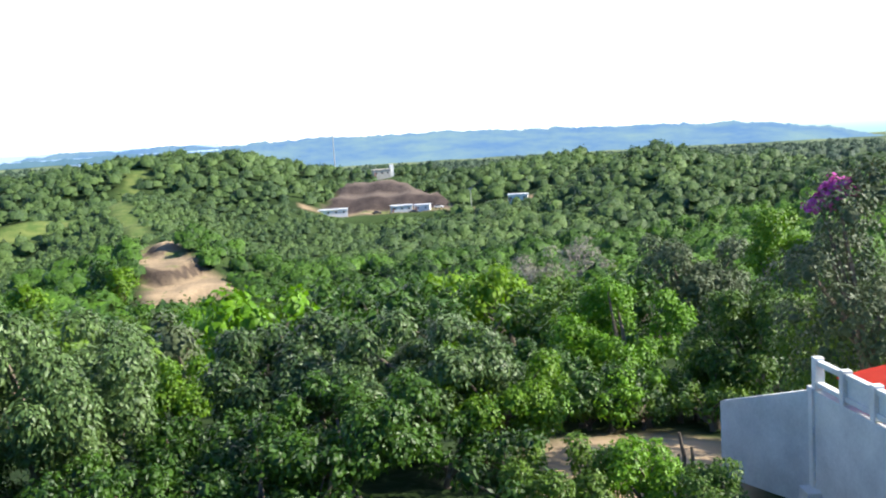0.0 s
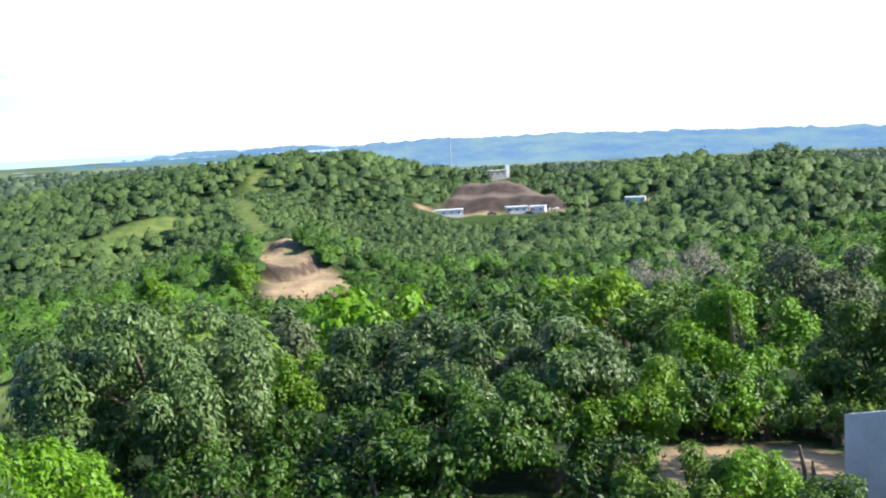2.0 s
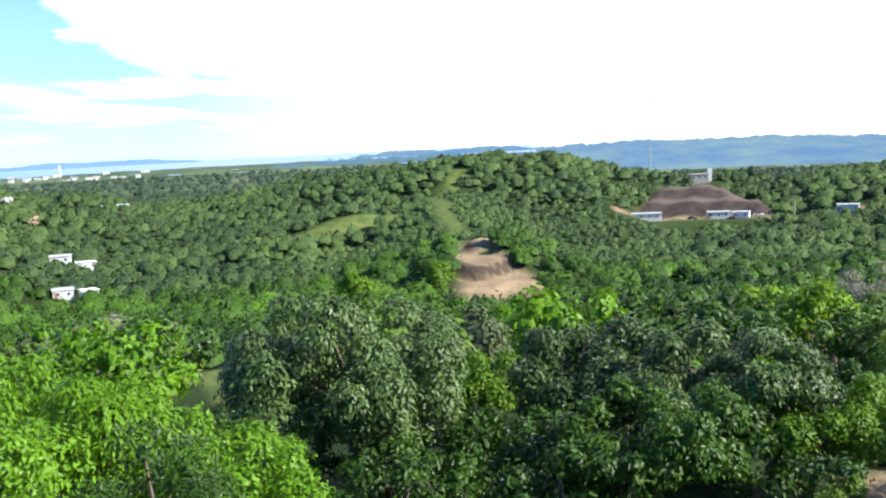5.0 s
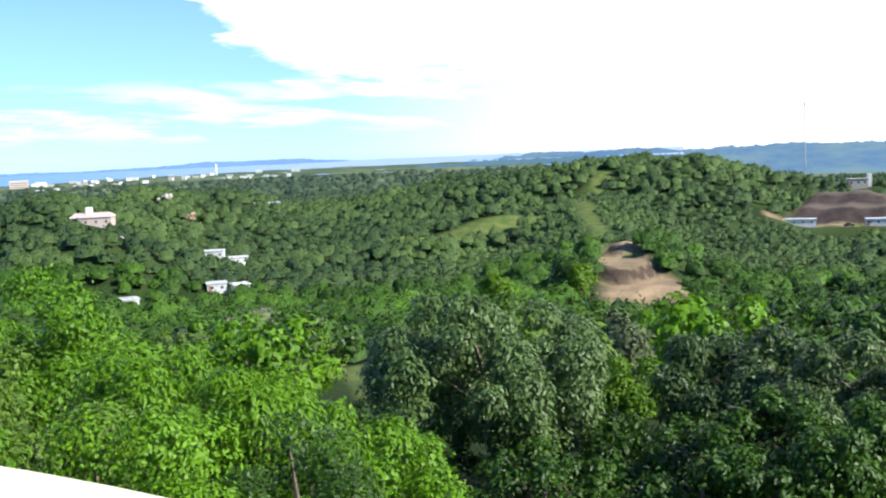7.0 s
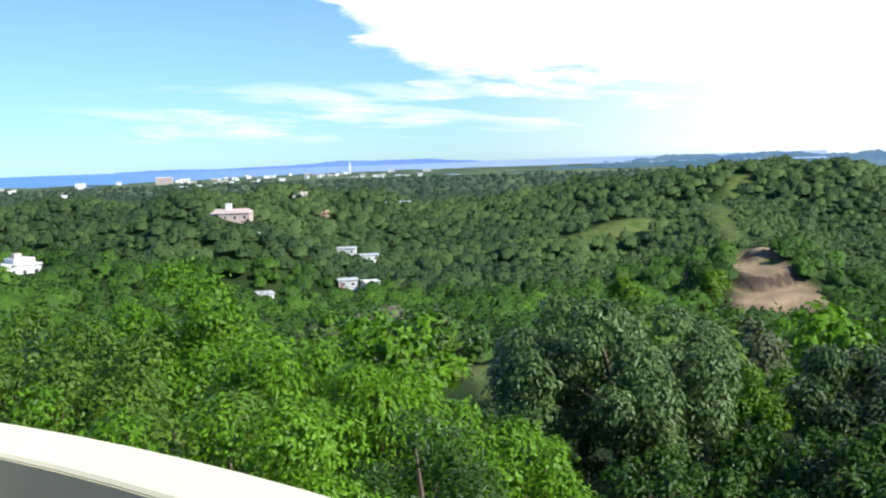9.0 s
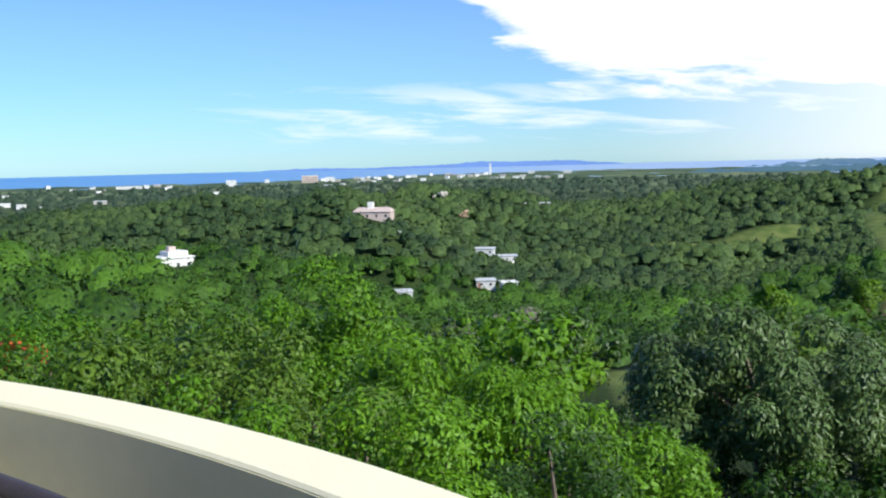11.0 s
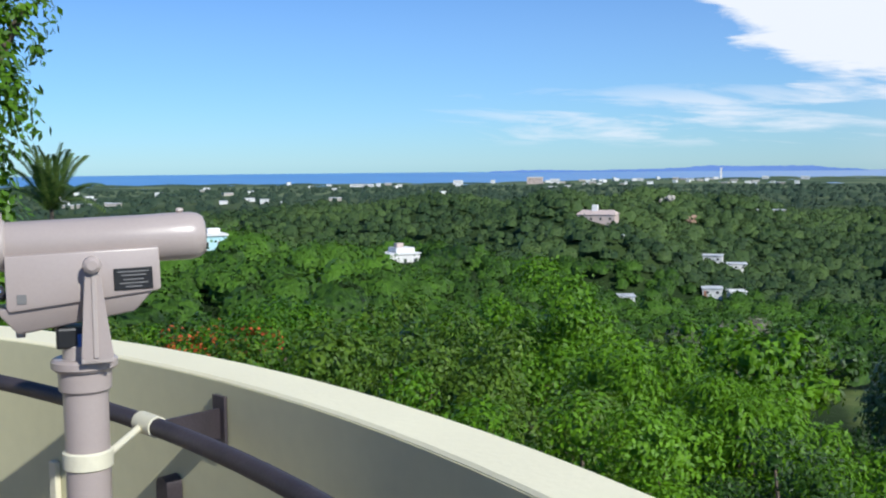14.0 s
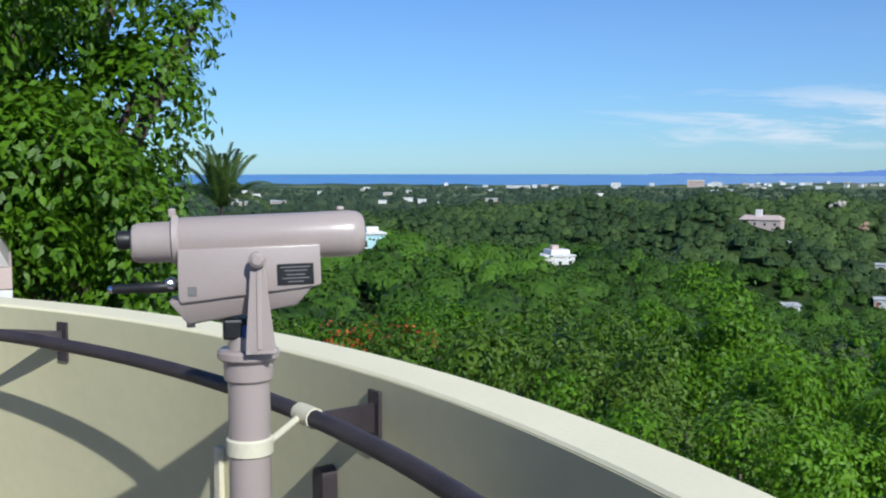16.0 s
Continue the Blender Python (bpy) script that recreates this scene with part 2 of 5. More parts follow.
def thing(name, label, category, m=None, group="", kind=""):
    ob = new(name)
    if m:
        ob.matrix_world = m
    return tagged(ob, label, category, group, kind)


def quads_mesh(name, corners, mat, tint=None, normals=None, cores=None):
    """A mesh of loose four-sided leaves (n x 4 x 3) over rounded cores (points, normals, quads); normals: n x 3, for soft shading."""
    n = len(corners)
    co, quad = np.asarray(corners).reshape(-1, 3), np.arange(4 * n).reshape(-1, 4)
    nor = None if normals is None else np.repeat(normals, 4, 0)
    tone = None if tint is None else np.repeat(tint, 4)
    if cores is not None:
        quad = np.concatenate([quad, cores[2] + 4 * n])
        co, nor = np.concatenate([co, cores[0]]), np.concatenate([nor, cores[1]])
        if tint is not None:
            tone = np.concatenate([tone, cores[3]])
    me = bpy.data.meshes.new(name)
    me.vertices.add(len(co))
    me.vertices.foreach_set("co", np.ascontiguousarray(co, np.float32).ravel())
    me.loops.add(quad.size)
    me.loops.foreach_set("vertex_index", quad.astype(np.int32).ravel())
    me.polygons.add(len(quad))
    me.polygons.foreach_set("loop_start", np.arange(0, quad.size, 4, dtype=np.int32))
    me.update(calc_edges=True)
    if tone is not None:
        at = me.attributes.new("tint", "FLOAT", "POINT")
        at.data.foreach_set("value", tone.astype(np.float32))
    if nor is not None:
        me.normals_split_custom_set_from_vertices(nor.tolist())
    me.materials.append(mat)
    return me


def dome(seg, tilts):
    """A unit dome: directions and quads."""
    t, a = np.radians(tilts), np.arange(seg) * 2 * np.pi / seg
    d = np.stack([np.outer(np.sin(t), np.cos(a)), np.outer(np.sin(t), np.sin(a)), np.outer(np.cos(t), np.ones(seg))], -1).reshape(-1, 3)
    q = [[i * seg + k, (i + 1) * seg + k, (i + 1) * seg + (k + 1) % seg, i * seg + (k + 1) % seg] for i in range(len(tilts) - 1) for k in range(seg)]
    return d, np.array(q)


ROUND, DOME, LOW_DOME = dome(9, [1.0, 38, 78, 120, 178]), dome(9, [1.0, 38, 72, 112]), dome(7, [1.0, 52, 108])


def dome_cores(rng, centres, radii, share=0.85, heart=None, rough=0.20, shape=ROUND):
    """Uneven domes inside the leaf clumps: points, normals and quads."""
    unit, faces = shape
    m, n = len(radii), len(unit)
    spin = rng.uniform(0, 6.28, m)
    c, s = np.cos(spin)[:, None], np.sin(spin)[:, None]
    d = np.stack([unit[:, 0] * c - unit[:, 1] * s, unit[:, 0] * s + unit[:, 1] * c, np.broadcast_to(unit[:, 2], (m, n))], -1)
    p = np.asarray(centres)[:, None, :] + d * (np.asarray(radii)[:, None, None] * share * rng.uniform(1 - rough, 1 + rough, (m, n, 1)))
    nor = d + rng.normal(0, 0.12, d.shape)
    if heart is not None:
        nor = nor * 0.7 + (p - heart) / (np.linalg.norm(p - heart, axis=-1, keepdims=True) + 1e-6) * 0.5
    nor /= np.linalg.norm(nor, axis=-1, keepdims=True)
    quad = (faces[None] + (np.arange(m) * n)[:, None, None]).reshape(-1, 4)
    return p.reshape(-1, 3), nor.reshape(-1, 3), quad


def leaves(rng, centres, radii, n, length, width, droop=0.3, jitter=0.5, low=-0.45, spread=0.22, soft=0.6, heart=None):
    """n leaves over the outsides of many overlapping clumps, and the normals that round them."""
    centres, radii = np.asarray(centres, float), np.asarray(radii, float)
    pick = rng.choice(len(radii), n, p=radii ** 2 / (radii ** 2).sum())
    d = rng.normal(size=(n, 3))
    d /= np.linalg.norm(d, axis=1)[:, None]
    d[:, 2] = np.where(d[:, 2] < low, -d[:, 2], d[:, 2])
    p = centres[pick] + d * (radii[pick] * (1 + rng.normal(0, spread, n) * 0.7 - 0.05))[:, None]
    keep = np.ones(n, bool)
    for c, r in zip(centres, radii):
        keep &= ~(((p - c) ** 2).sum(1) < (0.72 * r) ** 2)
    p, d, pick = p[keep], d[keep], pick[keep]
    n = len(p)
    nor = d + rng.normal(0, jitter, (n, 3)) + np.array([0, 0, 0.35])
    nor /= np.linalg.norm(nor, axis=1)[:, None]
    ax = rng.normal(size=(n, 3)) + d * 0.6 + np.array([0, 0, -droop * 2.2])
    ax -= nor * (ax * nor).sum(1)[:, None]
    ax /= np.linalg.norm(ax, axis=1)[:, None] + 1e-9
    side = np.cross(nor, ax)
    s = rng.uniform(0.65, 1.3, n)[:, None]
    ln, wd = length * s, width * s * 0.5
    quad = np.stack([p, p + ax * ln * 0.45 - side * wd - nor * ln * 0.05, p + ax * ln - nor * ln * 0.12, p + ax * ln * 0.45 + side * wd - nor * ln * 0.05], 1)
    round_out = d if heart is None else d * 0.65 + (p - heart) / (np.linalg.norm(p - heart, axis=1)[:, None] + 1e-6) * 0.6
    shade = round_out * soft + nor * (1 - soft)
    return quad, shade / np.linalg.norm(shade, axis=1)[:, None]


def clumps(rng, n, rx, rz, small=(0.26, 0.42)):
    """Clump centres and radii that fill a dome of half-width rx and half-height rz."""
    cs, rs = [], []
    for i in range(n):
        a, u = rng.uniform(0, 2 * math.pi), math.sqrt(rng.uniform(0, 1))
        r = rng.uniform(*small) * min(rx, rz)
        h = math.sqrt(max(0.0, 1 - u * u))
        cs.append((math.cos(a) * u * (rx - r * 0.8), math.sin(a) * u * (rx - r * 0.8), rng.uniform(-0.9, 1.0) * h * (rz - r * 0.6)))
        rs.append(r)
    return np.array(cs), np.array(rs)


def tree_at(name, label, seed, base, height, width, mat, count, leaf=(0.28, 0.11), droop=0.4, lumps=26, crown_share=0.9, category="tree", low=-0.5, small=(0.26, 0.42), blossom=None, soft=0.22, core=0.26, boughs=(), dense=0.95):
    """A tree: a forked trunk and a crown of leafy clumps; base is its foot."""
    rng = np.random.default_rng(seed)
    ob = thing(name, label, category, Matrix.Translation(base))
    count = int(count * dense)
    rz, rx = height * crown_share / 2, width / 2
    cs, rs = clumps(rng, lumps, rx, rz, small)
    cs[:, 2] += height - rz
    if boughs:
        cs = np.concatenate([cs, np.array([(x, y, z - base[2]) for x, y, z, _ in boughs])])
        rs = np.concatenate([rs, np.array([r for _, _, _, r in boughs])])
    bm = bmesh.new()
    top = height - rz * 1.4
    r0 = max(0.05, 0.022 * height + 0.02 * width)
    wob = [Vector((rng.normal(0, 0.05) * k, rng.normal(0, 0.05) * k, top * k / 4)) for k in range(5)]
    tube_along(bm, wob, [r0 * (1.25 - 0.16 * k) for k in range(5)], 8)
    for c, r in list(zip(cs, rs))[:9] + list(zip(cs, rs))[len(cs) - len(boughs):]:
        s = wob[2 + int(rng.integers(0, 3))]
        e = Vector(c)
        mid = s.lerp(e, 0.5) + Vector((0, 0, 0.03 * height * rng.uniform(0.2, 1)))
        tube_along(bm, [s, mid, e], [r0 * 0.5, r0 * 0.3, r0 * 0.1], 5)
    part("trunk", bm, BARK, ob, smooth=True)
    quad, shade = leaves(rng, cs, rs, count, leaf[0], leaf[1], droop, low=low, soft=soft, heart=np.array([0, 0, height - rz * 1.2]))
    crown = new("crown", quads_mesh("crown", quad, mat, None, shade, dome_cores(rng, cs, rs, core, np.array([0, 0, height - rz * 1.2]))))
    crown.parent = ob
    if blossom:
        bmat, share, where = blossom
        if isinstance(where, tuple):
            sel = np.argsort(np.linalg.norm(cs - np.array(where), axis=1))[:2]
        else:
            sel = np.array([i for i, c in enumerate(cs) if where(c)])
        if len(sel):
            q, _ = leaves(rng, cs[sel], rs[sel] * 1.06, int(count * share), leaf[0] * 0.95, leaf[1] * 1.7, 0.2, low=0.0)
            bl = new("blossom", quads_mesh("blossom", q, bmat))
            bl.parent = ob
    return ob


# ---- the lie of the land ----
PROFILE_R = np.array([0, 18, 28, 45, 80, 150, 250, 420, 900, 1500, 6000.0])
PROFILE_Z = np.array([-7.3, -7.4, -8.0, -11.5, -16.5, -29, -40, -44.2, -44.8, -45.0, -45.2])
# hills: az, distance, height of the top, half-width across, half-width along
HILLS = [(11.5, 540, -14, 34, 70), (15.6, 548, -12.5, 34, 60), (19.5, 560, -15.5, 36, 70), (24.0, 590, -21.5, 45, 80), (29.5, 620, -30, 60, 80),
         (16.8, 420, -23.5, 22, 50), (16.2, 345, -26.5, 18, 40), (15.0, 290, -29, 17, 26),
         (22.5, 440, -28.5, 30, 26), (28.5, 405, -33, 26, 26),
         (7.0, 540, -22.5, 28, 40), (2.0, 545, -25, 32, 35), (-4.0, 560, -30, 45, 60), (-12.3, 420, -17.5, 26, 60), (-8.0, 520, -24, 40, 60),
         (-17.5, 390, -22.5, 30, 60), (-24, 330, -21, 35, 60), (-32, 300, -18, 50, 60),
         (41.5, 520, -18, 30, 70), (37.5, 560, -20.5, 35, 70), (46.5, 480, -14.5, 32, 60), (53, 520, -19, 45, 70), (60, 560, -25, 55, 80), (68, 560, -30, 60, 80),
         (45, 330, -22.5, 25, 30), (55, 255, -23.5, 30, 35), (65.8, 185, -14.5, 26, 40)]


def smooth_noise(x, y, s):
    x, y = x / s, y / s
    return np.sin(x * 1.7 + 1.3 * np.sin(y * 0.9)) * 0.5 + np.sin(y * 1.9 + 1.1 * np.sin(x * 1.3 + 2)) * 0.5


def in_cut(az, r):
    """1 inside the bare, dug-out end of the spur: narrow above, spreading to its foot."""
    mid = np.interp(r, [218, 240, 262, 285, 305], [14.7, 14.4, 14.7, 15.6, 16.2])
    half = np.interp(r, [218, 240, 262, 285, 305], [3.7, 3.3, 2.3, 1.4, 0.9])
    u = np.abs(az - mid + 0.35 * np.sin(r * 0.13)) / half
    return np.clip(3.0 * (1.12 - u), 0, 1) * np.clip((r - 214) / 6, 0, 1) * np.clip((306 - r) / 6, 0, 1)


def in_quarry(az, r):
    top = np.interp(az, [-0.9, 0.2, 1.5, 3.2, 4.6, 5.7, 6.6], [474, 486, 499, 512, 510, 498, 474])
    return np.clip((top - r) / 5, 0, 1) * np.clip((r - 455) / 6, 0, 1) * (az > -0.9) * (az < 6.6)


def on_road(az, r):
    mid = 464 + 3 * np.sin(az * 0.6) - np.clip(-1 - az, 0, 9) * 3
    return np.clip(2.0 - np.abs(r - mid) / 3.2, 0, 1) * (az > -6.5) * (az < 7.9)


def in_grass(az, r):
    a = np.interp(r, [300, 345, 400, 430, 470, 520], [16.4, 16.9, 17.4, 17.9, 17.3, 16.4])
    crest = np.clip(1.6 - np.abs(az - a) / 0.5, 0, 1) * (r > 315) * (r < 530)
    spur = np.clip(2 - np.abs(r - (395 + (30 - az) * 3.6)) / 7, 0, 1) * (az > 18.2) * (az < 31)
    return np.maximum(crest, spur)


def in_meadow(az, r):
    return np.clip(3 * (1.2 - np.hypot((az - 29.4) / 1.9, (r - 94) / 34)), 0, 1)


def in_clearing(az, r):
    return np.clip(3 * (1.2 - np.hypot((az + 10.5) / 6.5, (r - 26.5) / 4.5)), 0, 1)


def land(x, y):
    x, y = np.asarray(x, float), np.asarray(y, float)
    r, az = np.hypot(x, y), np.degrees(np.arctan2(-x, y))
    z = np.interp(r, PROFILE_R, PROFILE_Z)
    rise = np.zeros_like(z)
    for a, d, top, wa, wr in HILLS:
        cx, cy = plan(a, d)
        h = top - float(np.interp(d, PROFILE_R, PROFILE_Z))
        ux, uy = -math.sin(radians(a)), math.cos(radians(a))
        along, across = (x - cx) * ux + (y - cy) * uy, -(x - cx) * uy + (y - cy) * ux
        rise = rise + (h * np.exp(-0.5 * ((along / wr) ** 2 + (across / wa) ** 2))) ** 4
    z = z + rise ** 0.25
    z = z + smooth_noise(x, y, 38) * np.clip((r - 60) / 200, 0, 1) * 1.6 + smooth_noise(x, y, 9) * np.clip(r / 100, 0, 0.25)
    cut = in_cut(az, r)
    q = (z + 40 + 0.6 * np.sin(az * 1.3) + 0.25 * smooth_noise(x, y, 4)) / 4.6
    steps = (np.floor(q) + np.clip((q - np.floor(q)) * 4.2 - 1.7, 0, 1)) * 4.6 - 40 - 0.4 * np.sin(az * 1.3)
    z = z * (1 - 0.85 * cut) + steps * 0.85 * cut
    quarry = in_quarry(az, r)
    bench = np.clip((az + 7) / 3, 0, 1) * np.clip((10.5 - az) / 2, 0, 1) * np.clip((r - 440) / 12, 0, 1) * np.clip((486 - r) / 12, 0, 1)
    z = z * (1 - bench) + bench * np.maximum(z, -39.0)
    face = np.interp(r, [455, 471, 478, 490, 496, 514], [-39.1, -39.1, -32.4, -32.0, -27.0, -26.2]) + 0.6 * np.sin(az * 3.1 + r * 0.11) + 0.4 * np.sin(az * 7.3)
    z = z * (1 - quarry) + face * quarry
    z = z - np.clip((r - 800) / 4000, 0, 1) * 130 * np.clip((20 - az) / 6, 0, 1) * (az > -90)
    # beyond the shore the land runs under the sea
    shore = np.interp(az, [14, 17, 36, 41, 45, 50, 60, 70, 100], [6000, 3000, 2950, 2800, 2600, 2350, 2420, 2520, 2500])
    z = np.where(r > shore, np.minimum(z, -45.6 - np.clip((r - shore) / 60, 0, 1) * 6), z)
    return z


def land_z(az, r):
    x, y = plan(az, r)
    return float(land(x, y))


def build_ground():
    az = np.unique(np.concatenate([np.arange(-180, -36, 4.0), np.arange(-36, 100, 0.42), np.arange(100, 180, 4.0)]))
    r = np.concatenate([[0.5], np.geomspace(5, 230, 70), np.linspace(233, 560, 120), np.geomspace(566, 4950, 80)])
    A, Rr = np.meshgrid(az, r, indexing="ij")
    X, Y = -Rr * np.sin(np.radians(A)), Rr * np.cos(np.radians(A))
    Z = land(X, Y)
    na, nr = A.shape
    idx = np.arange(na * nr).reshape(na, nr)
    nxt = np.roll(idx, -1, 0)
    faces = np.stack([idx[:, :-1], idx[:, 1:], nxt[:, 1:], nxt[:, :-1]], -1).reshape(-1, 4)
    me = bpy.data.meshes.new("ground")
    me.from_pydata(np.stack([X, Y, Z], -1).reshape(-1, 3).tolist(), [], faces.tolist())
    bare = np.maximum.reduce([in_cut(A, Rr), in_quarry(A, Rr), on_road(A, Rr), in_clearing(A, Rr)])
    for key, val in (("bare", bare), ("grass", np.maximum(in_grass(A, Rr), in_meadow(A, Rr))), ("earth", in_quarry(A, Rr) * (1 - on_road(A, Rr))), ("plain", np.clip((Rr - 900) / 700, 0, 1))):
        at = me.attributes.new(key, "FLOAT", "POINT")
        at.data.foreach_set("value", val.ravel().astype(np.float32))
    m, n, l, p = material("hill_ground")
    tc = n.new("ShaderNodeTexCoord")

    def noise_node(scale, detail=6):
        t = n.new("ShaderNodeTexNoise")
        t.inputs["Scale"].default_value, t.inputs["Detail"].default_value = scale, detail
        l.new(tc.outputs["Object"], t.inputs["Vector"])
        return t.outputs[0]

    def blend(a, b, f):
        mx = n.new("ShaderNodeMix")
        mx.data_type = "RGBA"
        for key, v in (("A", a), ("B", b), ("Factor", f)):
            if isinstance(v, tuple):
                mx.inputs[key].default_value = (*v, 1)
            else:
                l.new(v, mx.inputs[key])
        return mx.outputs["Result"]

    def spread(v, lo, hi):
        mr = n.new("ShaderNodeMapRange")
        mr.inputs["From Min"].default_value, mr.inputs["From Max"].default_value = lo, hi
        l.new(v, mr.inputs["Value"])
        return mr.outputs[0]

    def attr(key):
        a = n.new("ShaderNodeAttribute")
        a.attribute_name = key
        return a.outputs["Fac"]

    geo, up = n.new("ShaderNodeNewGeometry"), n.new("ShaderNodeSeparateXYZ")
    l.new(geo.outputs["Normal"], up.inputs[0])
    # by slope: flat ledges get the paler tone, steep banks the darker one
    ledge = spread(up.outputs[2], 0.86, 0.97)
    undergrowth = blend((0.018, 0.034, 0.010), (0.042, 0.070, 0.020), spread(noise_node(0.03), 0.4, 0.6))
    grass = blend((0.075, 0.125, 0.03), (0.16, 0.19, 0.055), spread(noise_node(0.25), 0.35, 0.65))
    dirt = blend((0.38, 0.275, 0.165), (0.20, 0.150, 0.095), spread(noise_node(0.12), 0.35, 0.65))
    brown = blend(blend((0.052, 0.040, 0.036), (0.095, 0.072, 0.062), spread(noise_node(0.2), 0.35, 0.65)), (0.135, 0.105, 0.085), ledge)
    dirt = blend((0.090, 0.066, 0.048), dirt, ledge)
    tuft = spread(noise_node(0.10), 0.54, 0.64)
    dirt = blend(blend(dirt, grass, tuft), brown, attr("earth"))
    fields = blend((0.050, 0.085, 0.045), (0.150, 0.190, 0.095), spread(noise_node(0.006), 0.42, 0.62))
    col = blend(blend(undergrowth, fields, attr("plain")), grass, attr("grass"))
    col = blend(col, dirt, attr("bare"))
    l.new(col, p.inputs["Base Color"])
    p.inputs["Roughness"].default_value, p.inputs["Specular IOR Level"].default_value = 0.95, 0.1
    bp = n.new("ShaderNodeBump")
    bp.inputs["Strength"].default_value, bp.inputs["Distance"].default_value = 0.6, 0.5
    l.new(noise_node(0.9), bp.inputs["Height"])
    l.new(bp.outputs[0], p.inputs["Normal"])
    me.materials.append(m)
    me.shade_smooth()
    return tagged(new("ground", me), "wooded hills and valley with bare earth patches", "ground", kind="structure")


build_ground()


def build_sea():
    m, n, l, p = material("sea_water")
    p.inputs["Base Color"].default_value = (0.03, 0.16, 0.42, 1)
    p.inputs["Roughness"].default_value, p.inputs["Specular IOR Level"].default_value = 0.35, 0.4
    tc, mp, no = n.new("ShaderNodeTexCoord"), n.new("ShaderNodeMapping"), n.new("ShaderNodeTexNoise")
    l.new(tc.outputs["Object"], mp.inputs[0])
    mp.inputs["Rotation"].default_value = (0, 0, radians(65))
    mp.inputs["Scale"].default_value = (0.0012, 0.006, 1)
    l.new(mp.outputs[0], no.inputs["Vector"])
    no.inputs["Scale"].default_value, no.inputs["Detail"].default_value = 1.0, 5
    mx = n.new("ShaderNodeMix")
    mx.data_type = "RGBA"
    mx.inputs["A"].default_value, mx.inputs["B"].default_value = (0.04, 0.17, 0.45, 1), (0.16, 0.36, 0.62, 1)
    l.new(no.outputs[0], mx.inputs["Factor"])
    l.new(mx.outputs["Result"], p.inputs["Base Color"])
    bm = bmesh.new()
    inner = [bm.verts.new((*plan(a, 2100), -46.1)) for a in range(12, 181, 4)]
    outer = [bm.verts.new((*plan(a, 4960), -46.1)) for a in range(12, 181, 4)]
    for k in range(len(inner) - 1):
        bm.faces.new((inner[k], outer[k], outer[k + 1], inner[k + 1]))
    return tagged(part("water", bm, m), "calm blue sea reaching the horizon", "sea", kind="structure")


build_sea()


def ridge(label, dist, depth, profile, mat, seed, rough=0.05, foot=-190):
    """A far range of hills: rows of crest heights by az, given as angles above the eye."""
    rng = np.random.default_rng(seed)
    azs = np.arange(profile[0][0], profile[-1][0] + 0.01, 0.12)

    def wander(width):
        k = np.hanning(width + 2)
        v = np.convolve(rng.normal(0, 1, len(azs) + 2 * width), k / np.sqrt((k * k).sum()), "same")
        return v[width:-width]

    base = np.interp(azs, [a for a, _ in profile], [e for _, e in profile])
    el = base + rough * (wander(18) * 0.6 + wander(5) * 0.35 + np.abs(wander(2)) * 0.6)
    bm = bmesh.new()
    rows = []
    for k, a in enumerate(azs):
        row = []
        for i, (f, h) in enumerate(((-1.0, 0.0), (-0.75, 0.55), (-0.4, 0.80), (0.0, 1.0), (0.6, 0.5), (1.0, 0.0))):
            top = 1.6 + dist * math.tan(radians(el[k] if i == 3 else base[k]))
            row.append(bm.verts.new((*plan(a, dist + f * depth), foot + (top - foot) * h)))
        rows.append(row)
    for a, b in zip(rows, rows[1:]):
        for k in range(5):
            bm.faces.new((a[k], a[k + 1], b[k + 1], b[k]))
    return tagged(part("backdrop", bm, mat, smooth=True), label, "hills", kind="structure")


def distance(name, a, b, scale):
    """Far hills as a backdrop: the haze of miles of air is painted in as a glowing colour."""
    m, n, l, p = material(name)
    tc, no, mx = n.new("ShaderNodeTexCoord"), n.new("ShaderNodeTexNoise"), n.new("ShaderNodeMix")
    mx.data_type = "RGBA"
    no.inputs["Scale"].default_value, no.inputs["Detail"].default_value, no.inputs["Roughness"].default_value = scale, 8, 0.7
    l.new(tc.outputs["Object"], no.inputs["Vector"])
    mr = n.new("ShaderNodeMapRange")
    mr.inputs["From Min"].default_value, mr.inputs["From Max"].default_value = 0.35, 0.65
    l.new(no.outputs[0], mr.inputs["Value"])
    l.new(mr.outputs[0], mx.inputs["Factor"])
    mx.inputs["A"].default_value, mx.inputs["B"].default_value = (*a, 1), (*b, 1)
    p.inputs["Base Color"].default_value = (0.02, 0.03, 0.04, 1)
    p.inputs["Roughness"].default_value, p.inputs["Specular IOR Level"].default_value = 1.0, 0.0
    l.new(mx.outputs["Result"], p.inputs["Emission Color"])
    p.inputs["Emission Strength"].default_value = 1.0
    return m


HAZE_BLUE = distance("far_range_haze_glow", (0.17, 0.30, 0.68), (0.15, 0.265, 0.61), 0.004)
HAZE_RIDGE = distance("far_ridge_haze_glow", (0.070, 0.150, 0.290), (0.150, 0.240, 0.265), 0.006)
HAZE_NEAR = distance("low_hills_haze_glow", (0.060, 0.130, 0.190), (0.090, 0.165, 0.200), 0.010)
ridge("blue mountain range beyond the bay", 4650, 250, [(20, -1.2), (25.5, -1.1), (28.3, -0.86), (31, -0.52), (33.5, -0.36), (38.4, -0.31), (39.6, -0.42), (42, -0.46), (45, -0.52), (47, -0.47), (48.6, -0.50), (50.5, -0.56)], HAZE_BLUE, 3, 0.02)
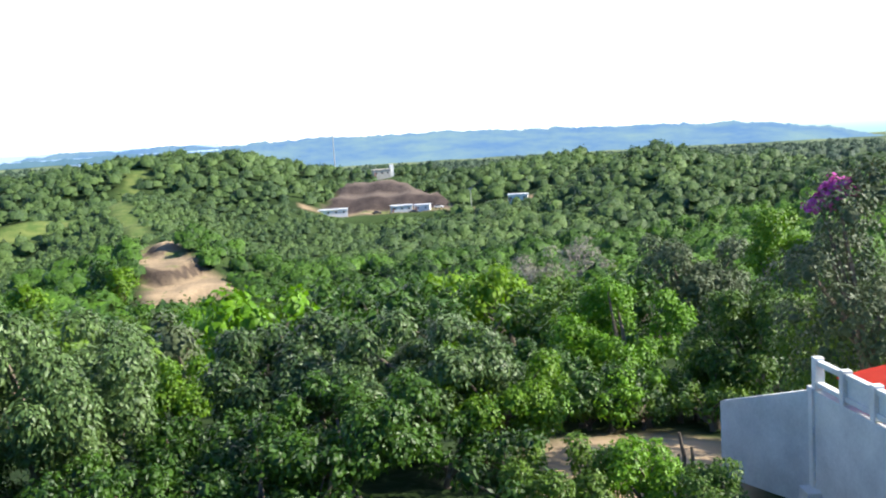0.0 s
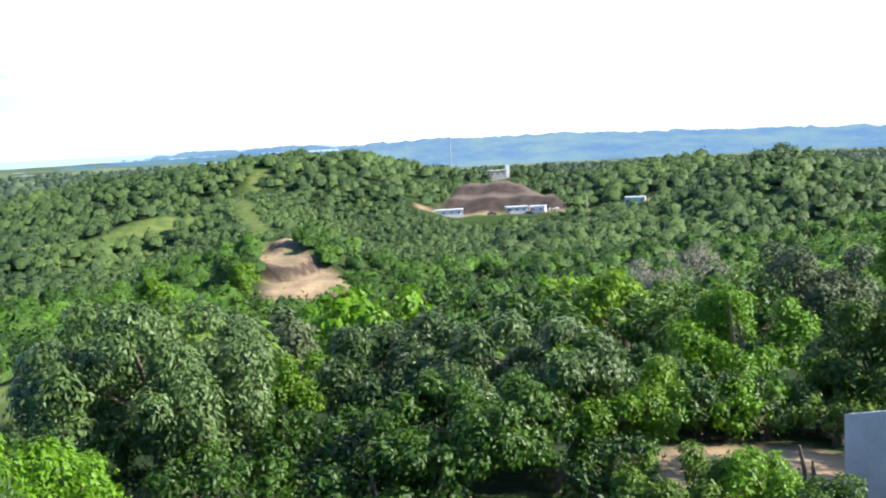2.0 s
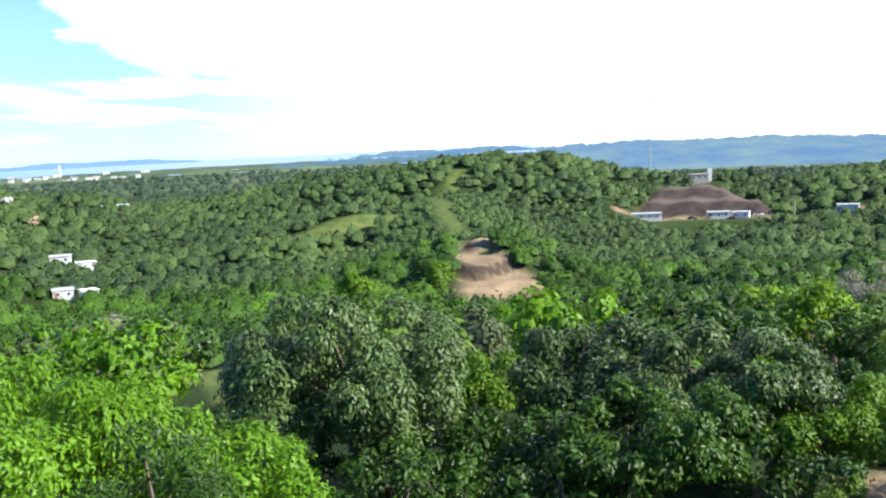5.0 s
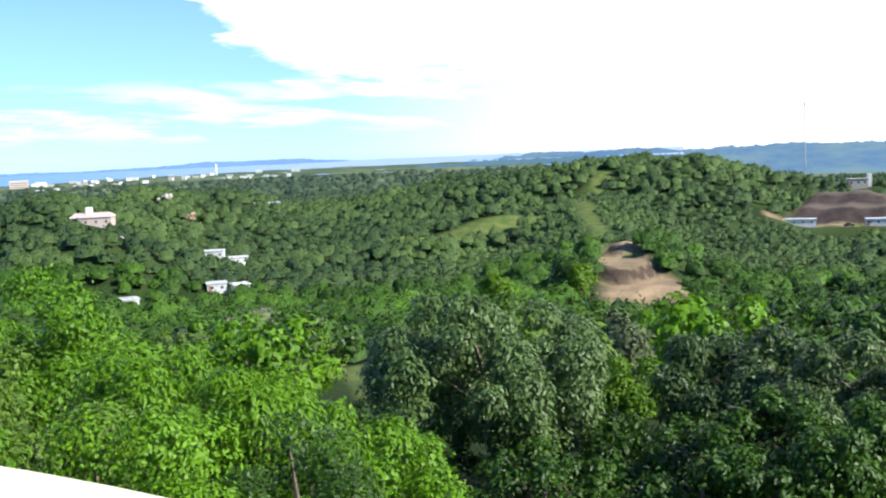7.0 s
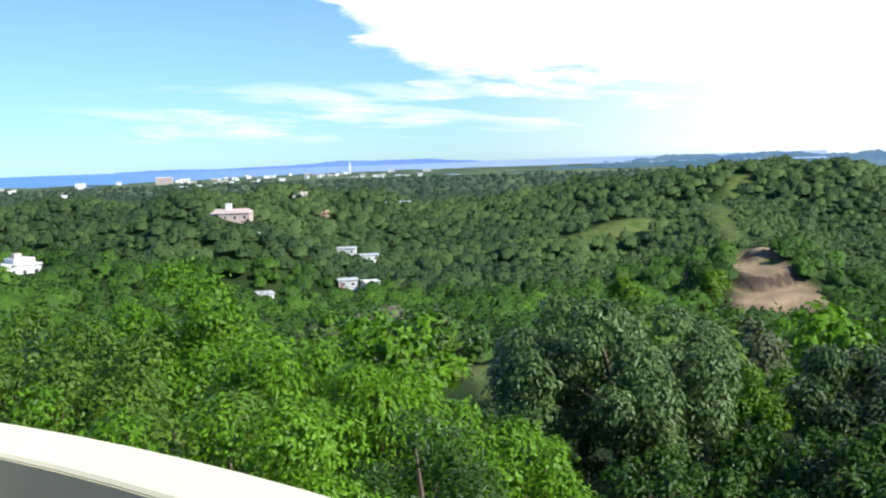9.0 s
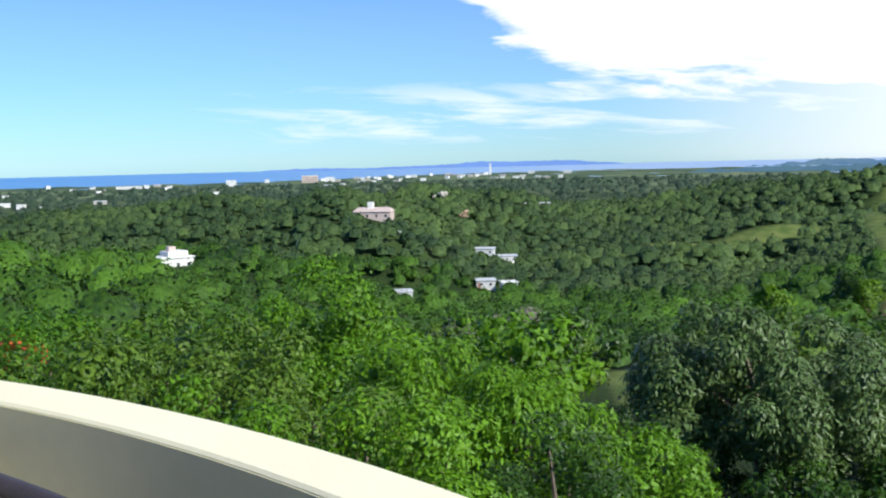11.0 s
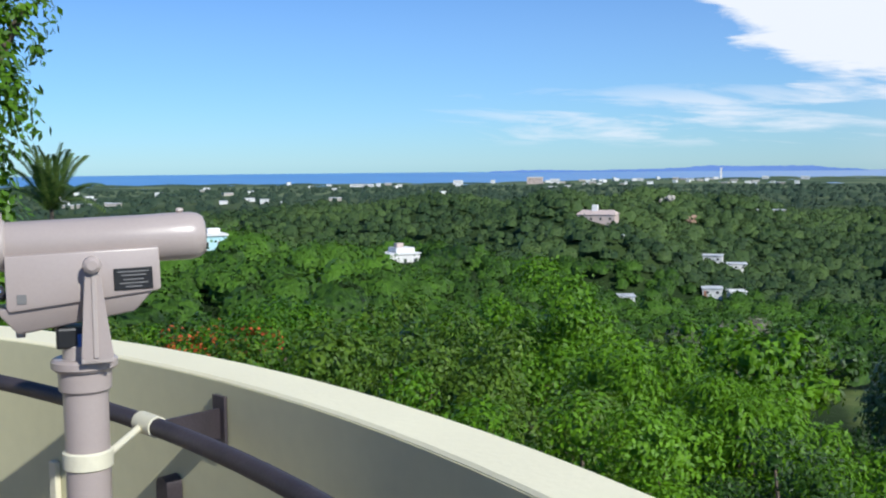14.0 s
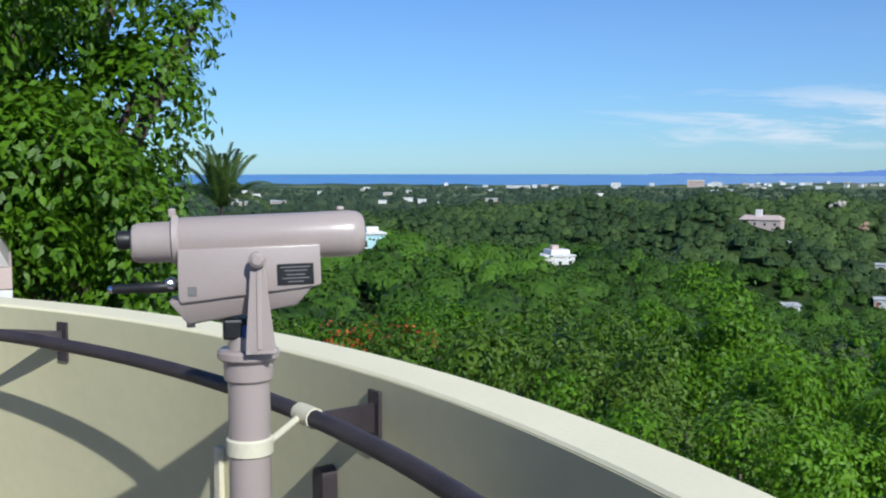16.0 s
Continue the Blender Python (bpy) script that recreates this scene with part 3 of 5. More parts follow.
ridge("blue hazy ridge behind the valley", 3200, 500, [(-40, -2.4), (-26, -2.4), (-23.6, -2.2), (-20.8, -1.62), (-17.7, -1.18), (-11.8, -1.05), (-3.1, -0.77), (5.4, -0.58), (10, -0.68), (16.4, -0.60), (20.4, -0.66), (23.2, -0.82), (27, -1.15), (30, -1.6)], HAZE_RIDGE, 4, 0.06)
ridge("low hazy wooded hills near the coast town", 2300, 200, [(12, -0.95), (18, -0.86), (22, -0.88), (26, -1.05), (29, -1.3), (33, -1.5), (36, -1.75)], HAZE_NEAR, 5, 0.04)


# ---- woods ----
def wooded(az, r, pad=0.0):
    """Where trees may stand."""
    no = max(float(in_cut(np.array(az), np.array(r))), float(in_quarry(np.array(az), np.array(r))), float(on_road(np.array(az), np.array(r))),
             float(in_grass(np.array(az), np.array(r))), float(in_meadow(np.array(az), np.array(r))), float(in_clearing(np.array(az), np.array(r))))
    if no > 0.3:
        return False
    if 172 < r < 222 and 10.8 < az < 18.9 or 446 < r < 470 and -6 < az < 8.4:
        return False
    return all(abs(az - a) * r * 0.0175 > w or not (-back < r - d < w) for a, d, w, back in KEEP_CLEAR)


# az, distance, half-width, room left open in front
KEEP_CLEAR = [(6.1, 466, 9, 16), (1.6, 464, 12, 16), (-4.3, 450, 8, 16), (44.4, 440, 10, 24), (55.6, 255, 6.0, 22), (43.0, 275, 5, 12),
              (37.2, 300, 6, 14), (43.6, 412, 7, 14), (38.0, 402, 7, 14), (66.0, 176, 4, 20), (35.2, 540, 8, 14), (2.9, 535, 7, 25)]


SIGHT_R = np.geomspace(60, 1950, 160)
_az = np.arange(-33, 98, 0.5)[:, None]
_z = land(-SIGHT_R * np.sin(np.radians(_az)), SIGHT_R * np.cos(np.radians(_az)))
SIGHT = np.maximum.accumulate(np.degrees(np.arctan2(_z - 1.6, SIGHT_R)), axis=1)


def scrub(az, r):
    """Low brushwood on the flanks of the spur and the quarry hill."""
    flank = 3.0 < az < 13.2 - (r - 300) * 0.004 and 320 < r < 452
    left = 18.5 < az < 25.0 and 300 < r < 395
    crest = 13.0 < az < 20.5 and 300 < r < 440
    return flank or left or crest


def rounded(v, lift):
    """Turn normals upwards, as those of a broad canopy."""
    v = v + np.array([0, 0, lift])
    return v / np.linalg.norm(v, axis=1)[:, None]


def woodland(name, label, seed, r0, r1, spacing, k, n_leaf, size, leaf, mat, height):
    """Many crowns as one sheet of leaves."""
    rng = np.random.default_rng(seed)
    az0, az1 = -33, 97
    area = radians(az1 - az0) * (r1 * r1 - r0 * r0) / 2
    out, tints, shades, core_p, core_n, core_q, core_t, sum_v = [], [], [], [], [], [], [], 0
    cell = {}
    for _ in range(int(area / spacing ** 2 * 4.0)):
        r, az = math.sqrt(rng.uniform(r0 * r0, r1 * r1)), rng.uniform(az0, az1)
        x, y = plan(az, r)
        bush = scrub(az, r)
        step = spacing * (0.58 if bush else 1.0)
        key = (int(x // step), int(y // step), bush)
        if cell.get(key, 0) >= 1 or not wooded(az, r):
            continue
        # thin the far slopes behind the ridges
        i, j = int((az - az0) / 0.5), int(np.searchsorted(SIGHT_R, r * 0.97)) - 1
        top_el = math.degrees(math.atan2(float(land(x, y)) + 9 - 1.6, r))
        if j > 0 and top_el < SIGHT[i, j] - 0.25 and rng.uniform() > 0.1:
            continue
        cell[key] = 1
        patch = float(smooth_noise(x, y, 46) + 0.7 * smooth_noise(x + 300, y - 90, 17))
        w = size[0] + (size[1] - size[0]) * rng.beta(1.3, 1.6) * (0.8 + 0.25 * patch)
        h = w * rng.uniform(0.55, 0.85)
        z = float(land(x, y)) + height * (0.35 + 0.55 * rng.beta(1.4, 1.4)) + (0.15 * w - 2.0)
        if bush:
            w, h = 2.2 + w * 0.32, 1.4 + w * 0.2
            z = float(land(x, y)) + rng.uniform(0.2, 1.4)
        cs, rs = clumps(rng, 2 if bush else k, w * 0.5, w * 0.42, (0.62, 0.95))
        cs[:, 2] = cs[:, 2] * 0.7 + z - h * 0.15
        cs[:, 0] += x
        cs[:, 1] += y
        heart = np.array([x, y, z - h * 0.5])
        q, sh = leaves(rng, cs, rs, n_leaf // (3 if bush else 1), leaf * (0.7 if bush else 1.0), leaf * 0.8, 0.1, 0.5, -0.1, 0.24, 0.5, heart)
        tone = float(np.clip(0.62 * rng.beta(0.9, 1.3) + 0.22 + 0.30 * patch + (0.1 if bush else 0.0), 0, 1))
        cp, cn, cq = dome_cores(rng, cs, rs, 0.64 if k > 4 else 0.8, heart, 0.26, DOME if k > 4 else LOW_DOME)
        sh, cn = rounded(sh, 0.75 if k > 4 else 1.1), rounded(cn, 0.75 if k > 4 else 1.1)
        out.append(q)
        shades.append(sh)
        tints.append(np.full(len(q), tone))
        core_q.append(cq + sum_v)
        core_p.append(cp)
        core_n.append(cn)
        core_t.append(np.full(len(cp), tone * 0.9))
        sum_v += len(cp)
    cores = (np.concatenate(core_p), np.concatenate(core_n), np.concatenate(core_q), np.concatenate(core_t))
    me = quads_mesh(name, np.concatenate(out), mat, np.concatenate(tints), np.concatenate(shades), cores)
    return tagged(new(name, me), label, "woods", kind="stuff")


woodland("woodland", "dense green tropical woods covering the valley", 11, 105, 300, 6.8, 6, 115, (5.0, 14.0), 0.60, LEAF_WOODS, 5.5)
woodland("woodland", "dark green woods covering the far hillsides", 12, 300, 680, 6.3, 2, 18, (5.5, 13), 1.0, LEAF_HILL_HAZE, 5.0)
woodland("woodland", "distant woods scattered over the coastal plain", 13, 680, 1900, 30, 2, 5, (8, 20), 2.6, LEAF_FAR_HAZE, 4.0)


# ---- the round terrace ----
CX, CY, R_IN, R_OUT, WALL_TOP, PIPE_R, PIPE_Z = -1.719, -3.393, 4.515, 4.675, 1.05, 4.274, 1.0


def on_circle(deg, r, z):
    return Vector((CX + r * math.cos(radians(deg)), CY + r * math.sin(radians(deg)), z))


def swept(profile, a0, a1, steps):
    """A closed profile of (radius, height) swept round the terrace's centre."""
    bm = bmesh.new()
    rings = [[bm.verts.new(on_circle(a0 + (a1 - a0) * k / steps, r, z)) for r, z in profile] for k in range(steps + 1)]
    n = len(profile)
    for a, b in zip(rings, rings[1:]):
        for k in range(n):
            bm.faces.new((a[k], a[(k + 1) % n], b[(k + 1) % n], b[k]))
    bm.faces.new(rings[0])
    bm.faces.new(rings[-1])
    return bm


def terrace():
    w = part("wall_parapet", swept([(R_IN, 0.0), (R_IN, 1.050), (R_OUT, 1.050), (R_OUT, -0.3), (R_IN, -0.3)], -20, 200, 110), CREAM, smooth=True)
    tagged(w, "curved cream-painted parapet wall of a round terrace", "wall", kind="structure")
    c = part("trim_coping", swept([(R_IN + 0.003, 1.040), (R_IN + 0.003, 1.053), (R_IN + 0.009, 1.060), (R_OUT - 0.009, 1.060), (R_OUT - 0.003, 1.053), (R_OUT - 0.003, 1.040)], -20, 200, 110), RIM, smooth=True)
    tagged(c, "sunlit-bright cream top of the parapet", "coping", kind="structure")
    bm = bmesh.new()
    lathe(bm, [(R_IN - 0.004, -0.25), (R_IN - 0.004, 0.0)], 80, Matrix.Translation((CX, CY, 0)))
    tagged(part("floor", bm, FLOOR), "plain dull brown terrace floor", "floor", kind="structure")
    bm = bmesh.new()
    lathe(bm, [(4.3, -9.5), (4.3, -0.31)], 64, Matrix.Translation((CX, CY, 0)))
    tagged(part("wall_drum", bm, CREAM, smooth=True), "plain round wall carrying the terrace", "wall", kind="structure")
    tagged(part("wall_house", boxed(-9, 7, -5.1, -4.75, -9.5, 3.4), WHITE), "plain white house wall behind the terrace", "wall", kind="structure")


terrace()


def handrail():
    ob = thing("handrail", "dark painted pipe handrail along the curved parapet", "handrail")
    pts = [on_circle(-14 + 208 * k / 120, PIPE_R, PIPE_Z) for k in range(121)]
    part("pipe", tube_along(bmesh.new(), pts, 0.0215, 14), IRON, ob, smooth=True)
    part("sleeve", tube_along(bmesh.new(), [on_circle(96.85 + k * 0.35, PIPE_R, PIPE_Z) for k in range(4)], 0.0255, 14), STRAP, ob, "cream painted pipe joint", smooth=True)
    for deg, lean in ((-10, 1.5), (12.2, 1.5), (33.7, 1.5), (55.3, 1.5), (76.8, 1.5), (98.3, 1.45), (119.8, -1.8), (141.3, 1.5), (162.8, 1.5), (184.3, 1.5)):
        out = on_circle(deg, 1, 0) - on_circle(deg, 0, 0)
        side = Vector((-out.y, out.x, 0))
        base = on_circle(deg, R_IN - 0.006, 0)
        m = Matrix((( side.x, out.x, 0, base.x), (side.y, out.y, 0, base.y), (0, 0, 1, 0), (0, 0, 0, 1)))
        arm = bmesh.new()
        end = m.inverted() @ on_circle(deg - lean, PIPE_R + 0.01, 0)
        prof = [(0, 0.905), (0, 0.985), (1, PIPE_Z + 0.014), (1, PIPE_Z - 0.016)]
        vs = [[arm.verts.new(m @ Vector((end.x * f + o, end.y * f, z))) for f, z in prof] for o in (-0.005, 0.005)]
        arm.faces.new(vs[0])
        arm.faces.new(vs[1])
        for k in range(4):
            arm.faces.new((vs[0][k], vs[0][(k + 1) % 4], vs[1][(k + 1) % 4], vs[1][k]))
        bracket = part("bracket", arm, IRON, ob)
        part("plate", boxed(-0.027, 0.027, -0.006, 0.004, 0.872, 1.018, 0.002, m), IRON, bracket)


handrail()


def wall_strips():
    """Cream straps and a dark capsule-shaped lug on the inside of the parapet."""
    for deg, z1 in ((108.6, 0.70), (101.7, 0.735)):
        out = on_circle(deg, 1, 0) - on_circle(deg, 0, 0)
        base = on_circle(deg, R_IN - 0.002, 0)
        m = Matrix(((-out.y, out.x, 0, base.x), (out.x, out.y, 0, base.y), (0, 0, 1, 0), (0, 0, 0, 1)))
        ob = thing("wall_strap", "cream painted upright strap on the parapet", "strap", group="straps on the parapet")
        part("strip", boxed(-0.016, 0.016, -0.02, 0.0, 0.02, z1, 0.003, m), STRAP, ob)
        if deg == 101.7:
            bm = bmesh.new()
            ring = [(0.026 * math.cos(a), 0.026 * math.sin(a)) for a in (math.pi * k / 10 for k in range(11))]
            pr = [(x, 0.745 + z) for x, z in ring] + [(-0.026, 0.45), (0.026, 0.45)]
            f = [[bm.verts.new(m @ Vector((x - 0.05, y, z))) for x, z in pr] for y in (-0.05, -0.002)]
            bm.faces.new(f[0])
            bm.faces.new(f[1])
            for k in range(len(pr)):
                bm.faces.new((f[0][k], f[0][(k + 1) % len(pr)], f[1][(k + 1) % len(pr)], f[1][k]))
            part("lug", bm, IRON, ob, "dark rounded metal lug")


wall_strips()


def telescope():
    """A coin-operated viewing telescope; x along its barrel, y away from the viewer."""
    px, py = plan(72.78, 2.3)
    foot = pose(px, py, 0, 0, 0, 72.78)
    ob = thing("viewing_telescope", "putty-coloured coin-operated viewing telescope on a pipe post", "telescope", foot)

    # drawn in units of 1/800 m along the barrel and 1/783 m upright
    def X(p):
        return (p - 437) / 800

    def Z(p):
        return 1.441 - (p - 410) / 783

    tilt = Matrix.Translation((0.015, 0, 1.395)) @ pose(0, 0, 0, 0, -1.6, 0) @ Matrix.Translation((-0.015, 0, -1.395))
    lie = pose(0, 0, 0, 0, 90, 0)

    def turned(profile, x, z, y=0.0, sides=32):
        bm = bmesh.new()
        return tube_profile(bm, profile, sides, tilt @ Matrix.Translation((x, y, z)) @ lie)

    part("post", lathe(bmesh.new(), [(0.047, 0.012), (0.047, Z(655))], 28), PUTTY, ob, smooth=True)
    part("base_plate", lathe(bmesh.new(), [(0.11, 0.0), (0.11, 0.010), (0.104, 0.014)], 28), PUTTY_DARK, ob)
    part("coupling", lathe(bmesh.new(), [(0.050, Z(664)), (0.055, Z(660)), (0.056, Z(628)), (0.052, Z(624))], 28), PUTTY, ob, smooth=True)
    part("flange", lathe(bmesh.new(), [(0.062, Z(627)), (0.069, Z(622)), (0.069, Z(611)), (0.064, Z(607))], 32), PUTTY, ob, smooth=True)
    part("head", lathe(bmesh.new(), [(0.045, Z(608)), (0.043, Z(585)), (0.030, Z(580))], 24), PUTTY_DARK, ob, smooth=True)
    part("neck", boxed(-0.055, 0.012, -0.035, 0.035, Z(588), Z(552), 0.006), BLACK, ob, "dark metal neck under the body")
    part("blue_tag", boxed(-0.012, 0.012, -0.041, -0.036, Z(585), Z(563), 0.001), BLUE, ob, "small blue tag")
    collar = part("collar", lathe(bmesh.new(), [(0.0475, Z(797)), (0.053, Z(794)), (0.053, Z(768)), (0.0475, Z(765))], 28), STRAP, ob, "cream painted clamp band", smooth=True)
    tip = foot.inverted() @ on_circle(97.5, PIPE_R - 0.02, PIPE_Z - 0.005)
    part("tie_bar", tube_along(bmesh.new(), [Vector((0.045, 0.0, Z(776))), Vector((0.045, 0.0, Z(776))).lerp(tip, 0.5), tip], 0.0085, 8), STRAP, collar, smooth=True)
    # barrel
    barrel = part("barrel", turned([(0.046, X(318)), (0.0505, X(325)), (0.0515, X(560)), (0.0525, X(580)), (0.0525, X(622)), (0.049, X(636)), (0.041, X(645)), (0.030, X(648))], 0, Z(412)), PUTTY, ob, smooth=True)
    part("eyepiece_ring", turned([(0.030, X(240)), (0.040, X(244)), (0.044, X(254)), (0.045, X(304)), (0.047, X(308)), (0.047, X(317))], 0, Z(414)), PUTTY, ob, smooth=True)
    part("collar_ring", turned([(0.050, X(309)), (0.0545, X(311)), (0.0545, X(319)), (0.051, X(322))], 0, Z(411)), PUTTY_DARK, ob, smooth=True)
    part("eyepiece", turned([(0.017, X(216)), (0.021, X(219)), (0.021, X(232)), (0.016, X(246))], 0, Z(408)), BLACK, ob, "black rubber eyepiece", smooth=True)
    sight = bmesh.new()
    box(sight, X(305), X(318), -0.012, 0.012, Z(372), Z(357), 0.003, tilt)
    part("rear_sight", sight, PUTTY, barrel)
    part("front_sight", turned([(0.004, X(600)), (0.0055, X(604)), (0.004, X(612))], 0, Z(367), sides=12), PUTTY, barrel)
    # body: an upright box under the barrel with a narrowing tray
    bm = bmesh.new()
    ys = 0.062
    sec = [(X(320), Z(425)), (X(564), Z(425)), (X(564), Z(494)), (X(556), Z(497)), (X(322), Z(516)), (X(318), Z(508))]
    f = [[bm.verts.new(tilt @ Vector((x, y, z))) for x, z in sec] for y in (-ys, ys)]
    bm.faces.new(f[0])
    bm.faces.new(f[1])
    for k in range(len(sec)):
        bm.faces.new((f[0][k], f[0][(k + 1) % len(sec)], f[1][(k + 1) % len(sec)], f[1][k]))
    bmesh.ops.bevel(bm, geom=bm.edges[:], offset=0.004, segments=2, affect="EDGES", profile=0.5)
    body = part("body", bm, PUTTY, ob, smooth=True)
    bm = bmesh.new()
    top, low = [(X(300), Z(512)), (X(552), Z(496))], [(X(332), Z(556)), (X(520), Z(532))]
    vs = [bm.verts.new(tilt @ Vector((x, y, z))) for (x, z), w in ((top[0], 0.056), (top[1], 0.056), (low[1], 0.036), (low[0], 0.036)) for y in (-w, w)]
    for q in ((0, 2, 4, 6), (1, 3, 5, 7), (0, 1, 3, 2), (2, 3, 5, 4), (4, 5, 7, 6), (6, 7, 1, 0)):
        bm.faces.new([vs[k] for k in q])
    bmesh.ops.bevel(bm, geom=bm.edges[:], offset=0.005, segments=2, affect="EDGES", profile=0.5)
    part("tray", bm, PUTTY, ob, smooth=True)
    part("tray_lock", boxed(X(327), X(342), -0.008, 0.008, Z(564), Z(552), 0.002, tilt), PUTTY_DARK, ob)
    plate = part("name_plate", boxed(X(488), X(551), -ys - 0.004, -ys - 0.0005, Z(492), Z(456), 0.001, tilt), BLACK, body, "black plate with worn unreadable print")
    for z, x0, x1 in ((461, 494, 545), (467, 500, 540), (474, 503, 536), (480, 497, 543), (486, 506, 533)):
        part("print_bar", boxed(X(x0), X(x1), -ys - 0.0052, -ys - 0.0041, Z(z + 2.0), Z(z), 0, tilt), LABEL_GREY, plate)
    part("sticker", boxed(X(335), X(350), -ys - 0.0025, -ys - 0.0005, Z(503), Z(488), 0, tilt), LABEL_GREY, body, "small grey sticker")
    for y, s in ((-ys - 0.022, -1), (ys + 0.022, 1)):
        bm = bmesh.new()
        prof = [(X(443), Z(444)), (X(465), Z(444)), (X(474), Z(520)), (X(484), Z(596)), (X(478), Z(606)), (X(440), Z(606)), (X(432), Z(596)), (X(438), Z(520))]
        f = [[bm.verts.new((x, y + o, z)) for x, z in prof] for o in (-0.006, 0.006)]
        bm.faces.new(f[0])
        bm.faces.new(f[1])
        for k in range(len(prof)):
            bm.faces.new((f[0][k], f[0][(k + 1) % len(prof)], f[1][(k + 1) % len(prof)], f[1][k]))
        bmesh.ops.bevel(bm, geom=bm.edges[:], offset=0.002, segments=1, affect="EDGES", profile=0.5)
        arm = part("yoke_arm", bm, PUTTY, ob)
        part("rib", boxed(X(452), X(460), y + s * 0.006 - 0.004, y + s * 0.006 + 0.006, Z(598), Z(458), 0.002), PUTTY_DARK, arm)
        bm = bmesh.new()
        tube_profile(bm, [(0.017, 0.0), (0.0185, 0.004), (0.017, 0.015), (0.010, 0.021)], 20, Matrix.Translation((X(454), y + s * 0.004, Z(445))) @ pose(0, 0, 0, 90 if s < 0 else -90, 0, 0))
        part("pivot_knob", bm, PUTTY, arm, smooth=True)
    part("yoke_base", boxed(X(432), X(484), -ys - 0.028, ys + 0.028, Z(607), Z(598), 0.003), PUTTY_DARK, ob)
    # focusing handle
    grip = part("handle", turned([(0.008, X(205)), (0.0105, X(212)), (0.0105, X(262)), (0.013, X(268)), (0.013, X(290)), (0.008, X(322))], 0, Z(489), -0.03, 16), BLACK, ob, "black focusing handle", smooth=True)
    part("tip", turned([(0.007, X(200)), (0.009, X(202)), (0.009, X(208))], 0, Z(489), -0.03, 14), CHROME, grip, "chrome end cap", smooth=True)
    part("joint", turned([(0.010, X(296)), (0.014, X(300)), (0.014, X(310)), (0.010, X(315))], 0, Z(484), -0.03, 14), CHROME, ob, smooth=True)


telescope()


# ---- neighbouring walls ----
def line_box(bm, a, b, thick, z0a, z1a, z0b, z1b):
    """An upright slab between two plan points, with heights at both ends."""
    a, b = Vector((*a, 0)), Vector((*b, 0))
    side = Vector((-(b - a).y, (b - a).x, 0)).normalized() * thick / 2
    vs = [bm.verts.new(p + o + Vector((0, 0, z))) for p, z0, z1 in ((a, z0a, z1a), (b, z0b, z1b)) for o in (-side, side) for z in (z0, z1)]
    for q in ((0, 1, 3, 2), (4, 6, 7, 5), (0, 4, 5, 1), (2, 3, 7, 6), (1, 5, 7, 3), (0, 2, 6, 4)):
        bm.faces.new([vs[k] for k in q])
    return bm


